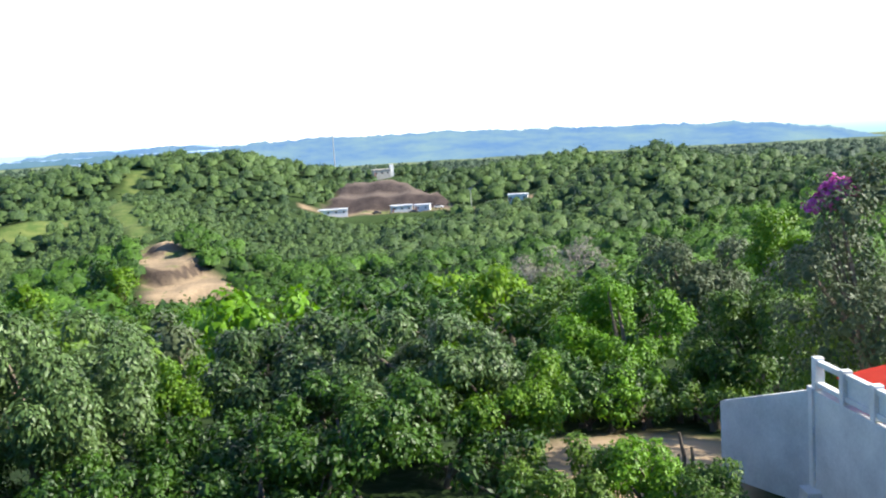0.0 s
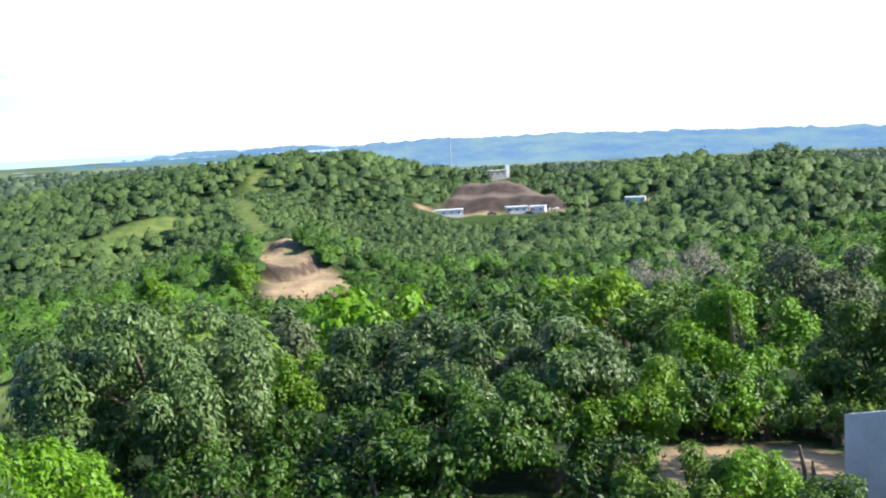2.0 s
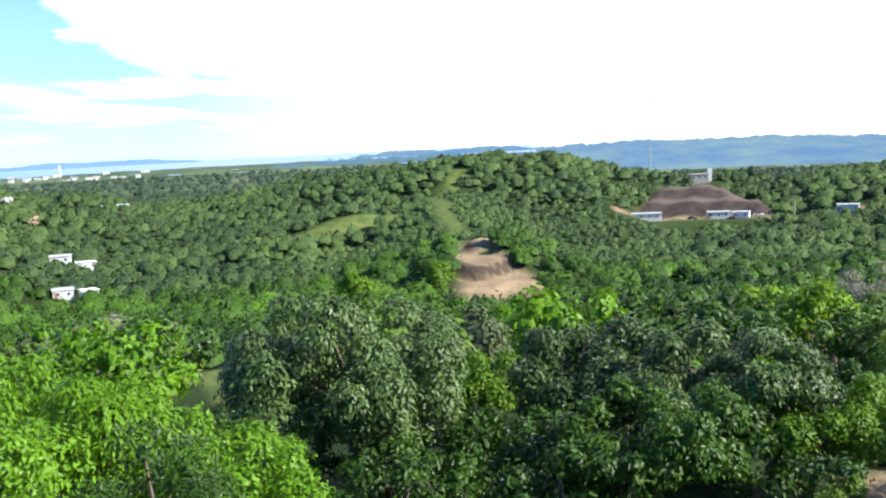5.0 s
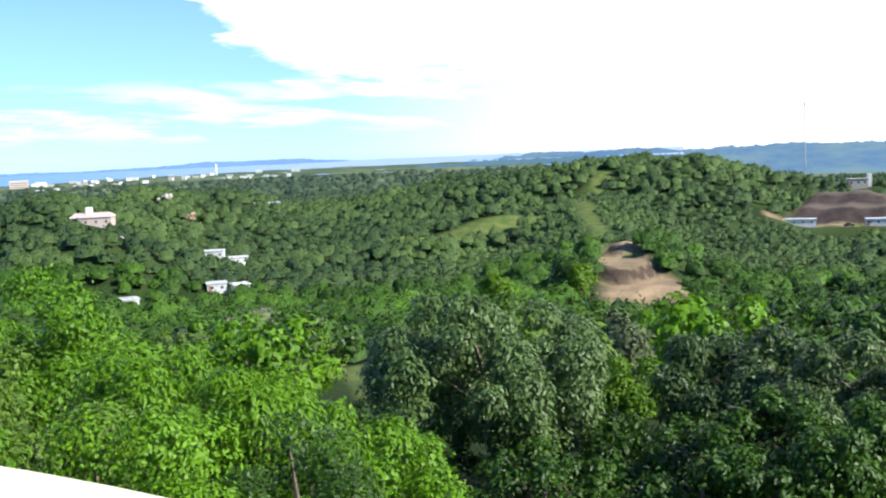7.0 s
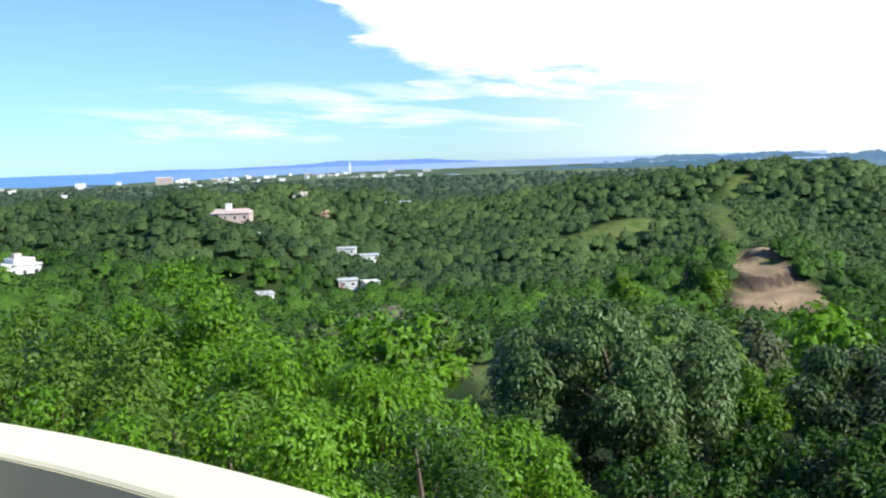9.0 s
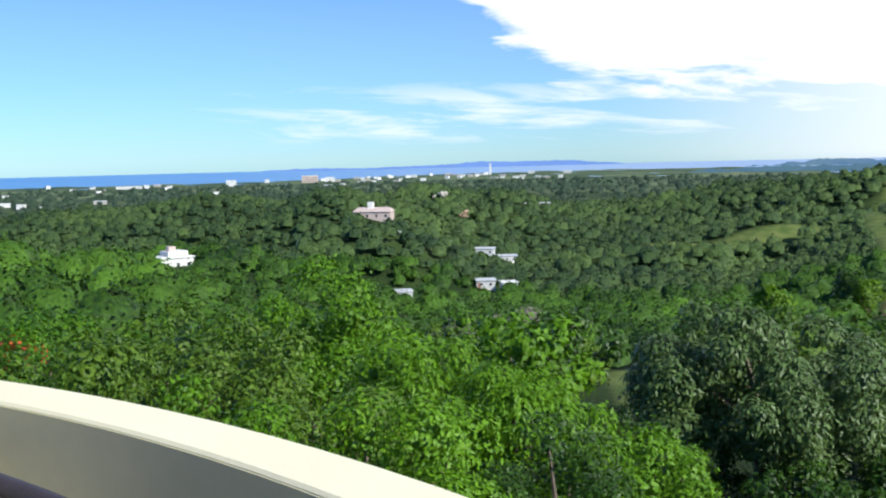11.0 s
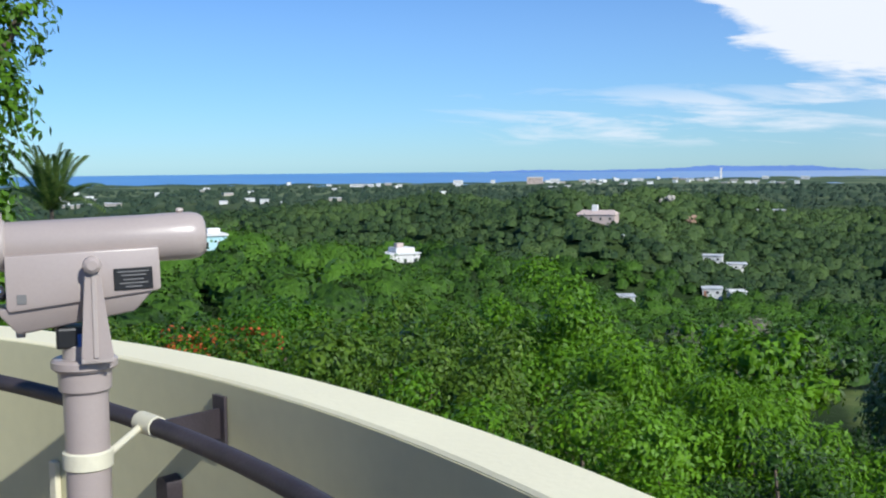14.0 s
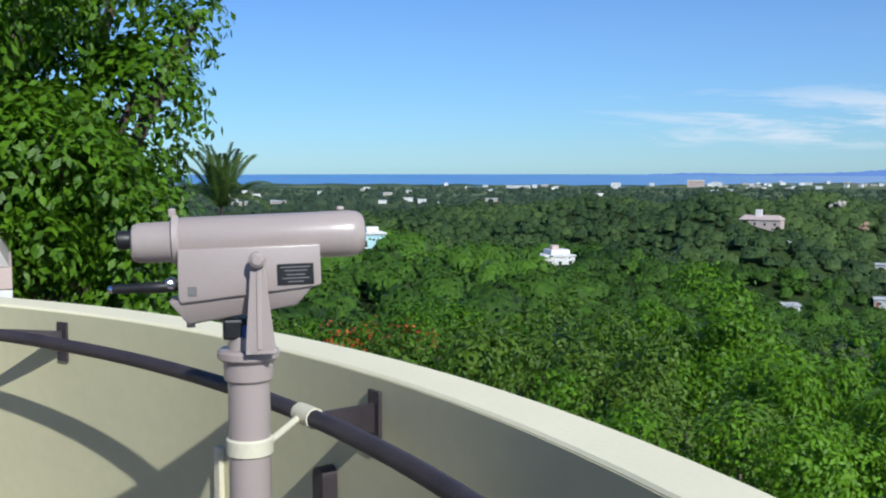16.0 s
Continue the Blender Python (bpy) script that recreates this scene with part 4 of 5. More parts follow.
def yard_wall():
    ob = thing("yard_wall", "grey rendered yard wall with a balustrade and pillars", "wall")
    A, B = Vector(plan(-15.3, 26)), Vector(plan(-20.2, 24))
    D = B + (Vector(plan(-23.7, 21.4)) - B).normalized() * 14
    part("low_panel", line_box(bmesh.new(), A, B, 0.2, -8.2, -5.9, -8.2, -5.0), GREY_WALL, ob)
    part("high_panel", line_box(bmesh.new(), B, D, 0.24, -8.2, -5.0, -8.2, -5.0), GREY_WALL, ob)
    part("buttress", boxed(B.x - 0.16, B.x + 0.16, B.y - 0.16, B.y + 0.16, -8.2, -4.95, 0.01), GREY_WALL, ob)
    part("footing", boxed(B.x - 0.4, B.x + 0.2, B.y - 0.45, B.y + 0.1, -8.2, -7.3, 0.02), GREY_WALL, ob)
    u = (D - B).normalized()
    for k in range(7):
        p = B + u * (0.1 + 1.25 * k)
        part("pillar", boxed(p.x - 0.11, p.x + 0.11, p.y - 0.11, p.y + 0.11, -4.99, -4.24, 0.01), GREY_WALL, ob)
        if k < 6:
            q = B + u * (0.1 + 1.25 * (k + 1))
            part("top_rail", line_box(bmesh.new(), p, q, 0.14, -4.42, -4.30, -4.42, -4.30), GREY_WALL, ob)
            if k > 0:
                part("infill", line_box(bmesh.new(), p, q, 0.05, -4.795, -4.425, -4.795, -4.425), GREY_WALL, ob, "pale panel between the rails")
            part("bottom_rail", line_box(bmesh.new(), p, q, 0.16, -4.90, -4.80, -4.90, -4.80), GREY_WALL, ob)
    tp = thing("red_awning", "bright red canvas awning behind the balustrade", "awning")
    bm = bmesh.new()
    n = Vector((-u.y, u.x)) * (1 if Vector((-u.y, u.x)).dot(B) > 0 else -1)
    o = B + n * 0.35
    g = [[bm.verts.new((*(o + u * (0.25 + 1.1 * i) + n * (0.55 * j)), -4.72 + 0.075 * j + 0.05 * math.sin(i * 1.7 + j))) for j in range(6)] for i in range(9)]
    for i in range(8):
        for j in range(5):
            bm.faces.new((g[i][j], g[i + 1][j], g[i + 1][j + 1], g[i][j + 1]))
    bmesh.ops.solidify(bm, geom=bm.faces[:], thickness=0.02)
    part("canvas", bm, RED_CLOTH, tp, smooth=True)
    for i in (0.4, 8.6):
        for j in (0.15, 2.6):
            p = o + u * i + n * j
            part("pole", tube_along(bmesh.new(), [(p.x, p.y, float(land(p.x, p.y)) - 0.1), (p.x, p.y, -4.78 + 0.13 * j)], 0.03, 8), STEEL, tp)
    for k, (az, r, h) in enumerate(((-13.0, 24.5, 1.5), (-13.5, 24.3, 1.2), (-12.6, 24.6, 0.9))):
        st = thing("fence_stake", "weathered dark wooden stake in the yard", "stake", group="stakes in the yard")
        x, y = plan(az, r)
        z = float(land(x, y))
        part("stake", tube_along(bmesh.new(), [(x, y, z - 0.2), (x + 0.03, y, z + h * 0.6), (x + 0.08 * (k - 1), y, z + h)], [0.06, 0.05, 0.035], 7), BARK, st)


yard_wall()


def neighbour():
    """A corner of the next building, seen past the parapet."""
    x, y = plan(84.9, 9.0)
    m = pose(x, y, 0, 0, 0, 85)
    ob = thing("neighbouring_building", "pink and white corner of the next building with stone-capped roof", "building", m)
    part("wall", boxed(-6, -0.25, -0.2, 4, -8.5, 0.42, 0.01), WHITE, ob)
    part("cornice", boxed(-6, 0.0, -0.4, 4, 0.43, 0.62, 0.01), WHITE, ob)
    part("fascia", boxed(-6, 0.0, -0.4, 4, 0.625, 0.80, 0.01), PINK, ob)
    bm = bmesh.new()
    vs = [bm.verts.new(v) for v in ((-6, -0.4, 0.805), (-0.02, -0.4, 0.805), (-0.02, 4, 0.805), (-6, 4, 0.805), (-6, 0.6, 1.4), (-0.35, 0.6, 1.4), (-0.35, 3, 1.4), (-6, 3, 1.4))]
    for q in ((0, 1, 5, 4), (1, 2, 6, 5), (2, 3, 7, 6), (3, 0, 4, 7), (4, 5, 6, 7), (0, 3, 2, 1)):
        bm.faces.new([vs[k] for k in q])
    part("roof", bm, STONE, ob)


neighbour()


# ---- trees close to the terrace ----
def near_tree(name, label, seed, az, el, r, width, mat, count, leaf, droop=0.4, lumps=26, **k):
    x, y = plan(az, r)
    z = float(land(x, y)) - 0.1
    top = 1.6 + r * math.tan(radians(el))
    return tree_at(name, label, seed, (x, y, z), top - z, width, mat, count, leaf, droop, lumps, **k)


GLOSSY = "dark glossy broad-leaved tree with drooping leaves on the slope"
near_tree("tree", GLOSSY, 1, 22.9, -7.6, 30, 7.9, LEAF_GLOSSY, 47040, (0.199, 0.079), 0.8, 62, small=(0.17, 0.29))
near_tree("tree", "dark green broad-leaved tree with a dense shady crown", 2, 8.7, -9.9, 31, 5.8, LEAF_GLOSSY, 26880, (0.199, 0.083), 0.7, 44, small=(0.18, 0.32))
near_tree("tree", "dark green broad-leaved tree with a dense shady crown", 3, 1.9, -10.6, 28, 5.6, LEAF_GLOSSY, 26880, (0.186, 0.075), 0.7, 44, small=(0.18, 0.32))
near_tree("tree", "sunlit tree hung with yellow-green creepers", 4, -2.6, -12.0, 27, 4.2, LEAF_LIME, 13888, (0.126, 0.072), 0.5, 20, small=(0.17, 0.33))
near_tree("tree", "round bright green tree with a dense crown", 5, 13.1, -8.9, 58, 6.4, LEAF_BRIGHT, 15624, (0.196, 0.131), 0.2, 24, small=(0.17, 0.33))
near_tree("tree", "yellow-green young tree between darker crowns", 6, 15.3, -11.2, 38, 4.2, LEAF_LIME, 12152, (0.150, 0.092), 0.4, 22, small=(0.17, 0.33))
near_tree("tree", "deep green tree with shaded lower boughs", 7, 6.0, -13.0, 24, 4.6, LEAF_DEEP, 13888, (0.150, 0.072), 0.5, 24, small=(0.17, 0.33))
near_tree("tree", "bright green tree catching the sun", 8, 48.2, -5.2, 36, 6.5, LEAF_BRIGHT, 22568, (0.173, 0.105), 0.4, 30, small=(0.17, 0.33))
near_tree("tree", "mid green bushy tree below the terrace", 9, 55.5, -6.9, 25, 6.0, LEAF_MID, 24304, (0.138, 0.072), 0.5, 34, small=(0.17, 0.33))
near_tree("tree", "mid green bushy tree below the terrace", 10, 61.5, -6.6, 28, 5.5, LEAF_BRIGHT, 19096, (0.138, 0.079), 0.4, 30, small=(0.17, 0.33))
near_tree("flame_tree", "feathery green flame tree with orange-red blossom", 11, 66.5, -5.6, 22, 5.2, LEAF_BRIGHT, 20832, (0.115, 0.052), 0.3, 36, blossom=(PETAL_RED, 0.12, lambda c: c[0] > -0.5 and c[0] < 1.9 and c[1] < 0.6), low=-0.3, small=(0.17, 0.33))
near_tree("tree", "light green bushy tree below the parapet", 12, 50.0, -8.6, 21, 5.6, LEAF_MID, 24304, (0.126, 0.072), 0.5, 36, small=(0.17, 0.33))
near_tree("tree", "bright green tree with hanging compound leaves", 13, 41.0, -9.6, 25, 5.2, LEAF_BRIGHT, 22568, (0.196, 0.059), 0.9, 34, small=(0.17, 0.33))
near_tree("tree", "bright green tree with hanging compound leaves", 14, 36.3, -10.9, 23, 4.6, LEAF_BRIGHT, 20832, (0.196, 0.059), 0.9, 32, small=(0.17, 0.33))
near_tree("tree", "deep green feathery tree below the parapet", 15, 34.0, -14.6, 17, 4.4, LEAF_DEEP, 19096, (0.104, 0.046), 0.2, 34, small=(0.17, 0.33))
near_tree("tree", "sunlit bushy tree close below the parapet", 16, 44.5, -12.0, 17, 4.6, LEAF_BRIGHT, 20832, (0.115, 0.059), 0.5, 34, small=(0.17, 0.33))
near_tree("tree", "light green bushy tree below the parapet", 17, 53.5, -10.5, 16, 4.6, LEAF_BRIGHT, 20832, (0.115, 0.059), 0.5, 34, small=(0.17, 0.33))
near_tree("tree", "mid green bushy tree below the parapet", 18, 61.5, -9.0, 16, 4.4, LEAF_MID, 19096, (0.115, 0.059), 0.5, 34, small=(0.17, 0.33))
near_tree("tree", "mid green bushy tree below the parapet", 19, 72.0, -7.2, 20, 5.0, LEAF_MID, 15624, (0.138, 0.072), 0.5, 28, small=(0.17, 0.33))
near_tree("tree", "bright green spreading tree above the yard", 20, -10.2, -9.5, 42, 7.0, LEAF_BRIGHT, 20832, (0.173, 0.098), 0.4, 32, small=(0.17, 0.33))
near_tree("tree", "dark green tree beside the yard", 21, -4.6, -12.6, 38, 5.0, LEAF_DEEP, 15624, (0.162, 0.085), 0.4, 26, small=(0.17, 0.33))
near_tree("tree", "dark green tree beside the yard", 22, -7.5, -13.8, 33, 4.2, LEAF_DEEP, 13888, (0.150, 0.079), 0.4, 26, small=(0.17, 0.33))
near_tree("tree", "grey-leaved tree with a broad crown", 23, -14.0, -5.7, 58, 7.0, LEAF_GREY, 13888, (0.207, 0.131), 0.3, 24, small=(0.17, 0.33))
near_tree("tree", "yellow-green tree behind the yard", 24, -18.8, -4.3, 52, 5.0, LEAF_LIME, 10416, (0.196, 0.131), 0.3, 20, small=(0.17, 0.33))
near_tree("tree", "mid green tree behind the yard wall", 25, -17.0, -9.8, 36, 5.6, LEAF_MID, 15624, (0.162, 0.085), 0.4, 28, small=(0.17, 0.33))
near_tree("bougainvillea", "tall dark shrub tree with a magenta bougainvillea bloom", 26, -23.0, -3.3, 28, 5.2, LEAF_GREY, 17360, (0.126, 0.072), 0.4, 34, blossom=(PETAL_PINK, 0.05, (-0.9, 0.3, 7.0)), boughs=((-0.75, 0.2, -0.95, 0.40), (-1.1, 0.4, -1.3, 0.34)), category="shrub", small=(0.17, 0.33))
near_tree("tree", "mid green tree behind the yard wall", 27, -22.0, -9.5, 31, 5.0, LEAF_MID, 15624, (0.150, 0.079), 0.4, 28, small=(0.17, 0.33))
near_tree("tree", "tall green tree with leafy boughs beside the terrace", 28, 89.3, 25.0, 13.0, 6.6, LEAF_TALL, 200000, (0.125, 0.066), 0.5, 250, core=0.16, dense=0.80, crown_share=0.92, small=(0.11, 0.22), boughs=((0.3, 2.9, 3.1, 0.50), (0.35, 3.2, 3.4, 0.36), (0.3, 2.5, 2.6, 0.6), (0.2, 2.2, 1.7, 0.6), (0.3, 2.4, 4.3, 0.6), (0.2, 2.3, -0.2, 0.7), (0.2, 2.5, -1.4, 0.8), (0.3, 1.7, 2.2, 0.8), (0.3, 1.6, 0.6, 0.9), (0.4, 1.2, 3.6, 0.9), (0.3, 1.0, 1.6, 0.9), (0.3, 2.0, 0.8, 0.6), (0.4, 0.3, 2.6, 1.0), (0.4, 0.2, 4.4, 0.9)))
# added tree: dark backing standing in for deep shade inside the tall crown
near_tree("tree", "added dense dark green tree backing a taller one", 35, 91.5, 20.0, 17.5, 7.6, LEAF_DEEP, 42000, (0.20, 0.11), 0.5, 90, crown_share=0.95, small=(0.16, 0.3), core=0.5)
near_tree("tree", "deep green lower tree beside the terrace", 29, 86.0, -2.6, 15.5, 4.2, LEAF_DEEP, 17360, (0.126, 0.066), 0.5, 34, small=(0.17, 0.33))
near_tree("tree", "bright feathery young tree on the slope", 33, 29.6, -14.3, 20, 3.6, LEAF_BRIGHT, 12320, (0.128, 0.059), 0.4, 26, small=(0.17, 0.33))
near_tree("shrub", "bright green shrub at the edge of the yard", 30, -10.8, -18.2, 22, 2.2, LEAF_BRIGHT, 6076, (0.115, 0.059), 0.4, 16, category="shrub")
near_tree("shrub", "dark green shrub beside the stakes", 31, -14.2, -19.2, 21, 2.0, LEAF_MID, 6076, (0.104, 0.052), 0.4, 16, category="shrub")
near_tree("shrub", "bright green shrub at the edge of the yard", 32, -6.5, -17.8, 22, 3.0, LEAF_MID, 8680, (0.115, 0.059), 0.4, 18, category="shrub")

near_tree("tree", "rounded dark tree beside the bare spur", 41, 18.7, -6.4, 243, 13, LEAF_DEEP, 3600, (0.75, 0.5), 0.2, 20, soft=0.85)
near_tree("tree", "sunlit green tree beside the bare spur", 42, 17.9, -6.6, 238, 8, LEAF_LIME, 2400, (0.7, 0.45), 0.2, 16, soft=0.85)
near_tree("tree", "yellow-green tree in the valley", 43, 22.4, -7.1, 205, 10, LEAF_LIME, 3000, (0.7, 0.45), 0.2, 18, soft=0.85)
for n, (az, el, r, w) in enumerate(((35.6, -8.6, 120, 7), (34.2, -9.2, 112, 7), (32.8, -9.6, 108, 6), (36.6, -8.2, 128, 7), (-8.0, -7.0, 120, 8), (-5.4, -7.2, 124, 7))):
    tagged(near_tree("tree", "grey half-bare tree with dry twigs", 50 + n, az, el, r, w, SCRUB, 4200, (0.5, 0.09), 0.1, 18, soft=0.2, core=0.12), group="half-bare trees")


def palm():
    rng = np.random.default_rng(77)
    x, y = plan(74.1, 52)
    z = float(land(x, y)) - 0.1
    ob = thing("palm_tree", "tall coconut palm with wind-swept fronds", "palm", Matrix.Translation((x, y, z)))
    crown = -0.45 - z
    part("trunk", tube_along(bmesh.new(), [(0.1 * math.sin(k * 0.5), 0, crown * k / 8) for k in range(9)], [0.17 - 0.009 * k for k in range(9)], 10), BARK, ob, smooth=True)
    top = Vector((0.1 * math.sin(4.0), 0, crown))
    for k in range(22):
        a = k * 2.4
        lift = rng.uniform(1.12, 1.5) if k % 4 else rng.uniform(0.55, 0.9)
        ln = rng.uniform(4.0, 5.2)
        out = Vector((math.cos(a), math.sin(a), 0))
        spine = [top + out * (ln * f * math.cos(lift) + 0.25 * f * f) + Vector((0, 0, ln * (f * math.sin(lift) - (0.75 - 0.3 * lift) * f * f))) for f in (i / 14 for i in range(15))]
        q = []
        for i in range(1, 15):
            d = (spine[i] - spine[i - 1]).normalized()
            side = d.cross(Vector((0, 0, 1))).normalized()
            for s in (-1, 1):
                for h in (0.0, 0.5):
                    p = spine[i - 1].lerp(spine[i], h)
                    l = 0.74 * (1 - abs(i / 14 - 0.4)) * rng.uniform(0.85, 1.1)
                    e = p + side * s * l * 0.75 + d * l * 0.5 + Vector((0, 0, -0.35 * l))
                    q.append([p, p.lerp(e, 0.45) + d * 0.06, e, p.lerp(e, 0.45) - d * 0.06])
        fr = new("frond", quads_mesh("frond", np.array([[list(v) for v in c] for c in q]), FROND))
        fr.parent = ob
        part("midrib", tube_along(bmesh.new(), spine, [0.02 - 0.0012 * i for i in range(15)], 5), FROND, fr)


palm()


# ---- the wood on the near slope ----
def slope_wood():
    rng = np.random.default_rng(5)
    kinds = []
    looks = [(LEAF_DEEP, "dark green crown"), (LEAF_MID, "mid green crown"), (LEAF_BRIGHT, "bright green crown"), (LEAF_MID, "mid green crown"), (LEAF_DEEP, "dark green crown"), (LEAF_LIME, "yellow-green crown"), (LEAF_GREY, "grey-green crown")]
    for k, (mat, word) in enumerate(looks):
        t = tree_at("tree", "valley tree with a rounded " + word, 100 + k, (0, 0, 0), 6.0, 7.4, mat, 1500, (0.40, 0.23), 0.3, 16, soft=0.5, core=0.5, small=(0.2, 0.38))
        tagged(t, group="trees on the slope")
        kinds.append(t)
    taken = [(*plan(a, r), w) for a, r, w in ((22.6, 30, 5), (12.7, 58, 5), (-10.2, 42, 5), (-14, 58, 5), (-18.8, 52, 4), (15.3, 38, 4))]
    used = set()
    n = 0
    for _ in range(6000):
        if n >= 215:
            break
        r, az = math.sqrt(rng.uniform(43 ** 2, 108 ** 2)), rng.uniform(-31, 94)
        if -22 < az < -8 and r < 60 or not wooded(az, r) or (25.6 < az < 33.4 and r < 125):
            continue
        x, y = plan(az, r)
        if any((x - a) ** 2 + (y - b) ** 2 < (w + 1.6) ** 2 / 1.0 if w > 3.3 else (x - a) ** 2 + (y - b) ** 2 < 5.6 ** 2 for a, b, w in taken):
            continue
        taken.append((x, y, 3.0))
        i = int(rng.choice(7, p=(0.22, 0.2, 0.17, 0.14, 0.14, 0.06, 0.07)))
        s = rng.uniform(0.72, 1.12)
        m = Matrix.Translation((x, y, float(land(x, y)) - 0.15)) @ pose(0, 0, 0, 0, 0, rng.uniform(0, 360)) @ Matrix.Scale(1, 4)
        if i not in used:
            used.add(i)
            t = kinds[i]
            t.matrix_world = m
        else:
            t = copy_thing(kinds[i], m)
        t.scale = (s, s, s * rng.uniform(0.85, 1.1))
        n += 1


slope_wood()


def undergrowth():
    rng = np.random.default_rng(8)
    kinds = []
    for k, mat in enumerate((LEAF_DEEP, LEAF_MID, LEAF_BRIGHT)):
        t = tree_at("shrub", ("dark", "mid", "bright")[k] + " green shrub filling the slope under the trees", 140 + k, (0, 0, 0), 2.6, 3.4, mat, 900, (0.19, 0.09), 0.4, 12, category="shrub", core=0.45)
        tagged(t, group="shrubs on the slope")
        kinds.append(t)
    n = 0
    for _ in range(2600):
        if n >= 120:
            break
        r, az = math.sqrt(rng.uniform(17 ** 2, 46 ** 2)), rng.uniform(-6, 92)
        if rng.uniform() < 0.42:
            az, r = rng.uniform(-5, 34), rng.uniform(21.5, 30)
        if rng.uniform() < 0.3:
            az, r = rng.uniform(-24, -3), rng.uniform(32, 45)
        if not wooded(az, r):
            continue
        x, y = plan(az, r)
        m = Matrix.Translation((x, y, float(land(x, y)) - 0.1)) @ pose(0, 0, 0, 0, 0, rng.uniform(0, 360))
        s = rng.uniform(0.6, 0.95) if az < 34 else rng.uniform(0.8, 1.4)
        # right of 34 degrees: dark shrubs carry the shade between trees in their colour
        i = n % 3 if n < 3 or az > 34 else 0
        if n < 3:
            t = kinds[i]
            t.matrix_world = m
        else:
            t = copy_thing(kinds[i], m)
        t.scale = (s, s, s)
        n += 1
    for _ in range(34):
        az, r = rng.uniform(-15, -3), rng.uniform(30.5, 41)
        if wooded(az, r):
            x, y = plan(az, r)
            t = copy_thing(kinds[int(rng.integers(0, 3))], Matrix.Translation((x, y, float(land(x, y)) - 0.1)) @ pose(0, 0, 0, 0, 0, rng.uniform(0, 360)))
            s = rng.uniform(0.6, 1.0)
            t.scale = (s, s, s)


undergrowth()


# ---- houses in the valley and on the hills ----
def house(name, label, az, r, w, d, h, wall, roof, turn=0.0, flat=True, lift=0.0, windows=3, group=""):
    x, y = plan(az, r)
    z = float(land(x, y)) + lift
    ob = thing(name, label, "house", pose(x, y, z, 0, 0, az + 180 + turn), group)
    part("wall", boxed(-w / 2, w / 2, -d / 2, d / 2, -3, h, 0.03), wall, ob)
    if flat:
        part("roof", boxed(-w / 2 - 0.3, w / 2 + 0.3, -d / 2 - 0.3, d / 2 + 0.3, h + 0.01, h + 0.35, 0.04), roof, ob)
    else:
        bm = bmesh.new()
        a, b = w / 2 + 0.5, d / 2 + 0.5
        vs = [bm.verts.new(v) for v in ((-a, -b, h), (a, -b, h), (a, b, h), (-a, b, h), (-a * 0.8, 0, h + d * 0.2), (a * 0.8, 0, h + d * 0.2))]
        for q in ((0, 1, 5, 4), (2, 3, 4, 5), (1, 2, 5), (3, 0, 4), (0, 3, 2, 1)):
            bm.faces.new([vs[k] for k in q])
        part("roof", bm, roof, ob)
    for k in range(windows):
        cx = -w / 2 + w * (k + 0.5) / windows
        win = part("window", boxed(cx - 0.40, cx + 0.40, d / 2 - 0.02, d / 2 + 0.03, h * 0.42, h * 0.72), GLASS_DARK, ob)
        part("frame", boxed(cx - 0.48, cx + 0.48, d / 2 + 0.002, d / 2 + 0.022, h * 0.72 + 0.004, h * 0.72 + 0.10), WHITE, win)
    part("door", boxed(w / 2 - 1.2, w / 2 - 0.3, d / 2 - 0.02, d / 2 + 0.028, 0.0, min(2.1, h * 0.8)), ROOF_RED, ob)
    return ob


def extra(ob, name, mat, *b):
    return part(name, boxed(*b, 0.03), mat, ob)


shed = house("shed", "long low shed with a pale roof beside the quarry", 6.1, 463, 14, 5, 2.4, WHITE, ROOF_ZINC, windows=4)
house("shed", "low shed with a pale metal roof beside the quarry road", 2.2, 461, 9.5, 5, 2.6, GREY_WALL, ROOF_ZINC, 6)
house("shed", "low white shed on the quarry road", 1.0, 463, 7, 5, 2.6, WHITE, ROOF_ZINC, -8, windows=2)
house("shed", "white shed at the end of the quarry road", -4.4, 449, 8.5, 5, 3.0, WHITE, ROOF_ZINC, -4, windows=3)
v = house("villa", "pink and white hillside villa with pale pink roofs", 44.4, 436, 16, 9, 4.0, PINK, PINK, -12, windows=4, flat=False, lift=-1.4)
extra(v, "wing", WHITE, 8.1, 13, -2, 4, -3, 3.0)
extra(v, "tower", WHITE, 0, 2.4, -1, 1.4, 4.6, 8.0)
extra(v, "terrace", WHITE, 2, 14, 5.2, 8.5, -3.5, -1.0)
v = house("villa", "white two-storey villa with a flat roof and roof tank", 55.6, 253, 8, 8, 3.9, WHITE, WHITE, 24, windows=3, lift=-2.0)
extra(v, "upper_room", WHITE, -3.5, 1.5, -3, 2, 4.27, 5.4)
extra(v, "roof_tank", PINK, -1.0, 0.8, -1, 0.8, 5.42, 6.5)
extra(v, "side_wing", WHITE, 4.1, 8.0, -3, 3, -3, 2.4)
house("house", "small white-roofed house among the trees", 43.1, 272, 6.5, 5, 2.8, WHITE, ROOF_ZINC, 8, lift=1.2, windows=2)
v = house("house", "white box-shaped house among the trees", 36.9, 297, 4.5, 5, 3.4, WHITE, WHITE, 12, lift=0.2, windows=2)
house("house", "low grey house among the trees", 38.2, 300, 5.5, 5, 2.4, GREY_WALL, ROOF_ZINC, 4, lift=-0.2, windows=2)
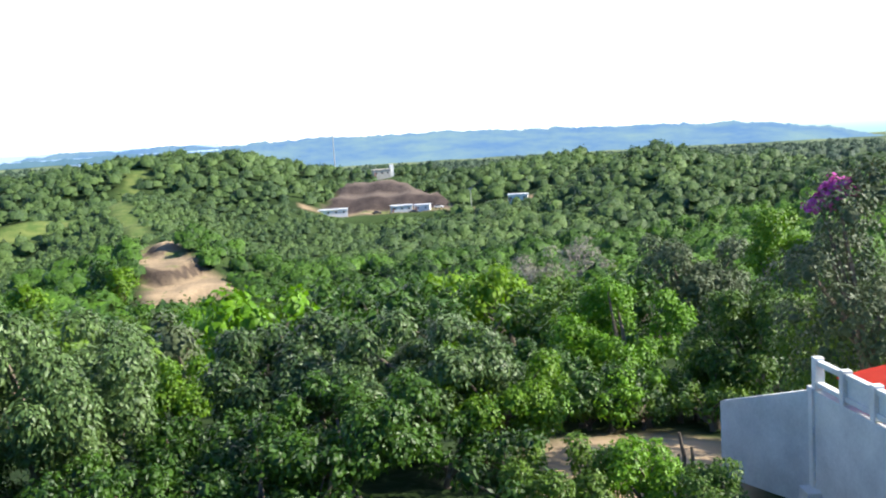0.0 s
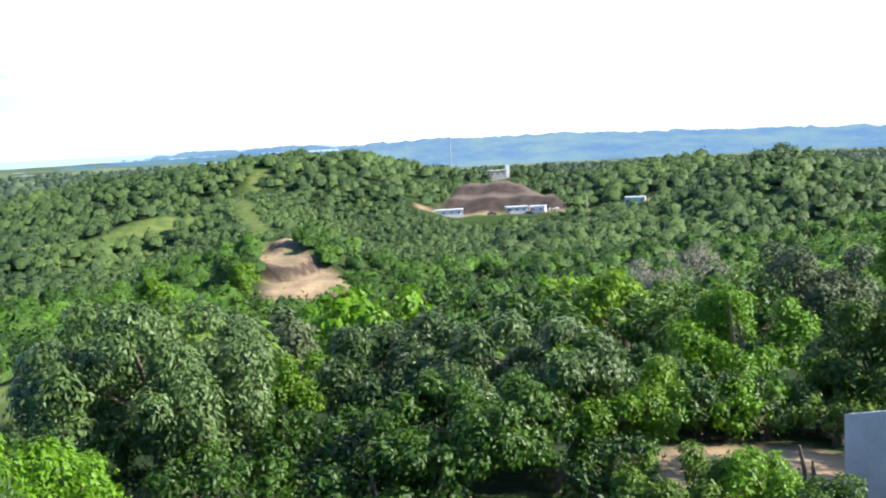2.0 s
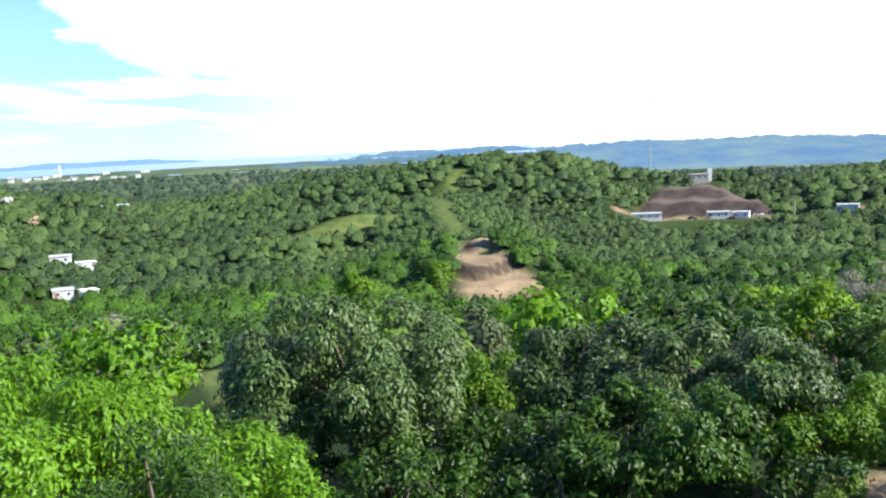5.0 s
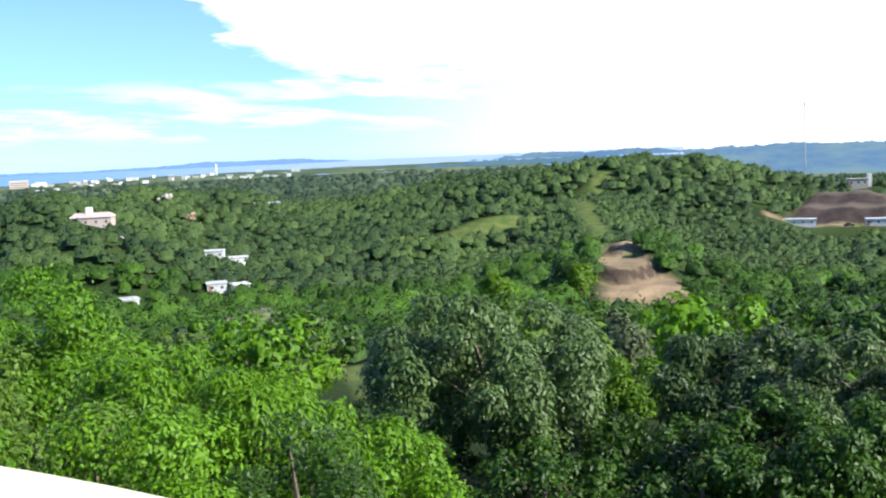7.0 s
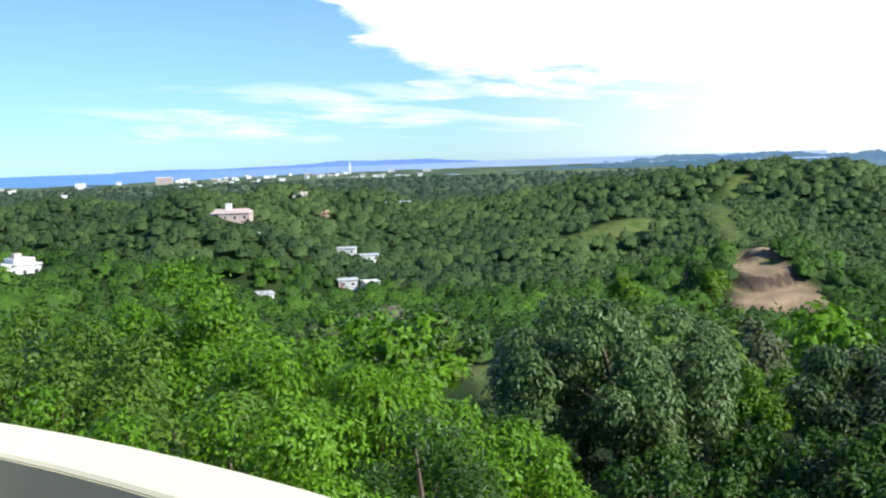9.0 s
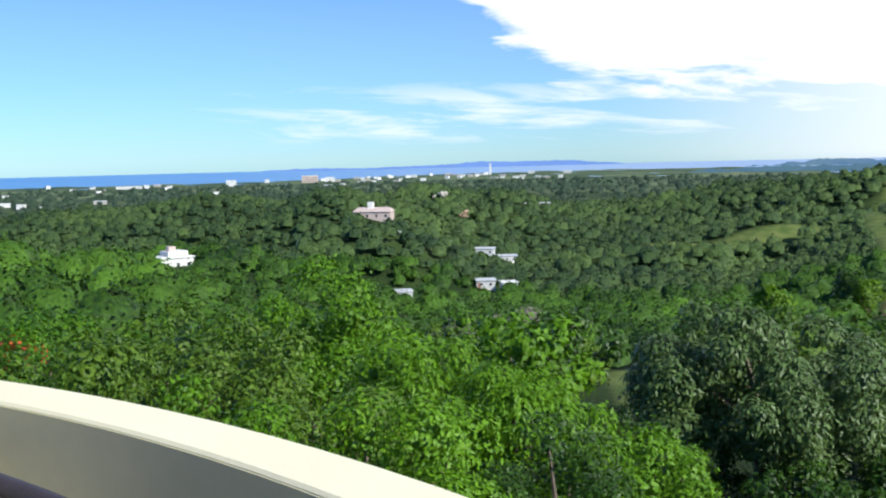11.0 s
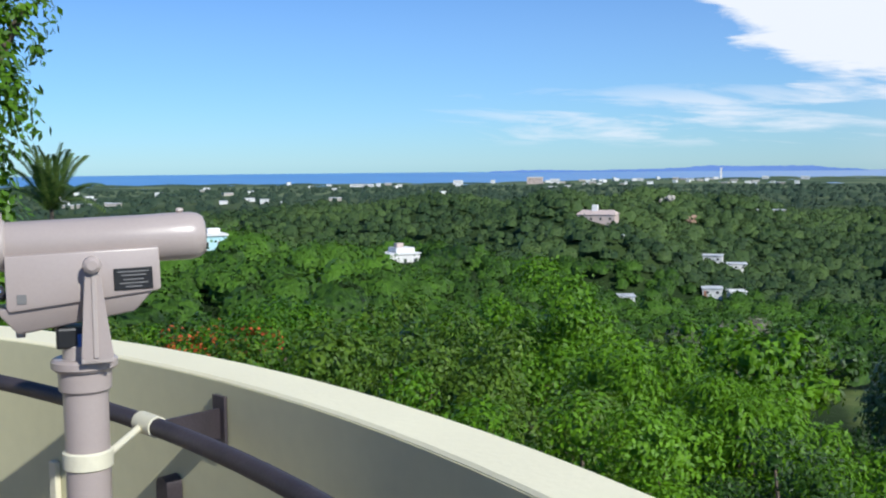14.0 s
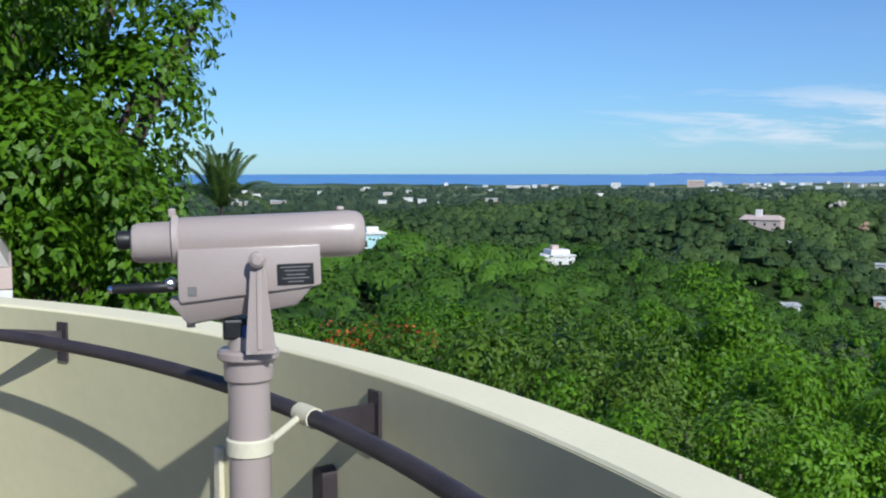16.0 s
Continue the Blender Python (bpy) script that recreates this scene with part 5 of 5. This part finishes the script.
house("house", "white house with a grey roof on the hillside", 43.7, 408, 11, 7, 3.0, WHITE, ROOF_ZINC, 5, lift=0.5, windows=3)
house("house", "grey roofed house in the trees", 38.3, 402, 9, 6, 2.8, GREY_WALL, ROOF_ZINC, -6, lift=0.8, windows=3)
house("house", "grey roofed house in the trees", 37.0, 396, 8, 6, 2.6, WHITE, ROOF_ZINC, 6, lift=0.8, windows=3)
house("house", "pinkish house below the ridge", 35.2, 536, 13, 7, 3.2, PINK, ROOF_ZINC, 5, lift=-1.0, windows=3)
v = house("villa", "white and turquoise villa partly hidden by trees", 66.0, 176, 4.6, 5, 3.6, TURQUOISE, WHITE, 10, lift=0.0, windows=2)
extra(v, "roof_room", WHITE, -1.5, 0.6, -1, 1, 3.97, 4.8)
v = house("ruin", "pale old ruin on the quarry hill", 3.2, 533, 9, 6, 3.4, STONE, STONE, 10, windows=3, lift=1.0)
extra(v, "tower", WHITE, -6.5, -4.5, -1.0, 1.0, -3, 6.0)


def car(label, az, r, turn, paint):
    """A parked car; x along it."""
    x, y = plan(az, r)
    ob = thing("car", label, "car", pose(x, y, float(land(x, y)) + 0.02, 0, 0, az + turn), "cars on the quarry road")
    part("body", boxed(-2.1, 2.1, -0.85, 0.85, 0.32, 0.95, 0.12), paint, ob, smooth=True)
    bm = bmesh.new()
    vs = [bm.verts.new(v) for v in ((-1.4, -0.75, 0.955), (1.0, -0.75, 0.955), (1.0, 0.75, 0.955), (-1.4, 0.75, 0.955), (-1.0, -0.62, 1.48), (0.4, -0.62, 1.48), (0.4, 0.62, 1.48), (-1.0, 0.62, 1.48))]
    for q in ((0, 1, 5, 4), (1, 2, 6, 5), (2, 3, 7, 6), (3, 0, 4, 7), (4, 5, 6, 7), (0, 3, 2, 1)):
        bm.faces.new([vs[k] for k in q])
    part("cabin", bm, GLASS_DARK, ob, "dark glazed cabin")
    for cx in (-1.3, 1.3):
        for cy in (-0.78, 0.78):
            bm = bmesh.new()
            tube_profile(bm, [(0.32, -0.1), (0.33, 0.0), (0.32, 0.1)], 14, Matrix.Translation((cx, cy, 0.33)) @ pose(0, 0, 0, 90, 0, 0))
            part("wheel", bm, BLACK, ob)


car("white car parked beside the quarry road", 0.1, 462, 8, WHITE)
car("dark car parked beside the quarry sheds", 1.5, 458, -5, IRON)
car("dark car parked beside the quarry road", 3.6, 461, 4, IRON)
car("white car parked at the end of the quarry road", -3.4, 452, 12, WHITE)


def mast(name, label, category, az, r, h, w):
    x, y = plan(az, r)
    z = float(land(x, y)) - 0.2
    arm = w * (5 if h < 20 else 1.3)
    ob = thing(name, label, category, Matrix.Translation((x, y, z)))
    part("shaft", tube_along(bmesh.new(), [(0, 0, 0), (0, 0, h)], [w, w * 0.6], 6), STEEL, ob)
    part("crossarm", boxed(-arm, arm, -w * 0.6, w * 0.6, h * 0.93, h * 0.93 + w * 1.4), STEEL, ob)
    return ob


mast("radio_mast", "slender steel radio mast on the ridge", "mast", 5.75, 556, 44, 0.36)
mast("utility_pole", "pale utility pole beside the quarry road", "pole", -1.75, 466, 9, 0.22)


def rocks(label, seed, az, r, w, h, mat):
    """A bare rocky scar on a hillside."""
    rng = np.random.default_rng(seed)
    x, y = plan(az, r)
    ob = thing("rock_outcrop", label, "rock", Matrix.Translation((x, y, float(land(x, y)))))
    for k in range(9):
        bm = bmesh.new()
        bmesh.ops.create_icosphere(bm, subdivisions=2, radius=1)
        c = Vector((rng.uniform(-w, w) / 2, rng.uniform(-2, 2), rng.uniform(0, h)))
        s = Vector((rng.uniform(0.08, 0.2) * w, 1.6, rng.uniform(0.15, 0.3) * h))
        for v in bm.verts:
            v.co = c + Vector((v.co.x * s.x, v.co.y * s.y, v.co.z * s.z)) * rng.uniform(0.7, 1.25)
        part("rock", bm, mat, ob)


RED_EARTH = surface("red_earth_rock", (0.42, 0.26, 0.18), (0.32, 0.22, 0.16), 0.95, 0.2, 0.4, 2, depth=0.2)
rocks("pale rocky scar in the hillside", 1, 40.6, 495, 7, 6, STONE)
rocks("reddish earth scar in the hillside", 2, 39.4, 470, 5, 4, RED_EARTH)


def town():
    """Small pale houses scattered over the plain and the coast town."""
    rng = np.random.default_rng(31)
    n = 0
    kinds = {}
    spots = [(rng.normal(68, 7), rng.uniform(1150, 1900)) for _ in range(26)] + [(rng.uniform(33, 46), rng.uniform(2000, 2600)) for _ in range(34)] + [(rng.uniform(46, 62), rng.uniform(1700, 2250)) for _ in range(14)]
    for az, r in spots:
        k = int(rng.integers(0, 4))
        x, y = plan(az, r)
        m = pose(x, y, float(land(x, y)), 0, 0, az + 180 + rng.uniform(-25, 25))
        if k not in kinds:
            w, d, h = ((9, 7, 3.2), (12, 8, 4.5), (15, 9, 3.5), (8, 8, 6))[k]
            ob = thing("house", "small pale house on the coastal plain", "house", m, "houses on the plain")
            part("wall", boxed(-w / 2, w / 2, -d / 2, d / 2, -1, h), (WHITE, WHITE, STONE, WHITE)[k], ob)
            part("roof", boxed(-w / 2 - 0.4, w / 2 + 0.4, -d / 2 - 0.4, d / 2 + 0.4, h + 0.01, h + 0.6), (ROOF_ZINC, WHITE, ROOF_ZINC, WHITE)[k], ob)
            kinds[k] = ob
        else:
            copy_thing(kinds[k], m)
    for az, r, w, h, mat, label in ((47.9, 2150, 34, 14, PINK, "pink hotel block near the shore"), (46.8, 2200, 20, 9, WHITE, "white hotel block near the shore"), (57.6, 2050, 48, 5, WHITE, "long low white hall on the plain"),
                                    (52.2, 2150, 20, 9, WHITE, "white block near the shore"), (37.8, 2600, 5, 26, WHITE, "slim white tower in the coast town"), (35.5, 2600, 16, 6, WHITE, "white block in the coast town"), (33.5, 2600, 20, 5, WHITE, "white block in the coast town"), (40.2, 2500, 14, 6, STONE, "pale block in the coast town")):
        x, y = plan(az, r)
        ob = thing("building", label, "building", pose(x, y, float(land(x, y)), 0, 0, az + 180))
        part("wall", boxed(-w / 2, w / 2, -7, 7, -1, h), mat, ob)
        part("roof", boxed(-w / 2 - 0.5, w / 2 + 0.5, -7.5, 7.5, h + 0.01, h + 1.0), WHITE, ob)
        for i in range(3):
            z0 = h * (0.15 + 0.28 * i)
            part("window_band", boxed(-w / 2 + 2, w / 2 - 2, 6.95, 7.1, z0, z0 + h * 0.06), GLASS_DARK, ob)


town()
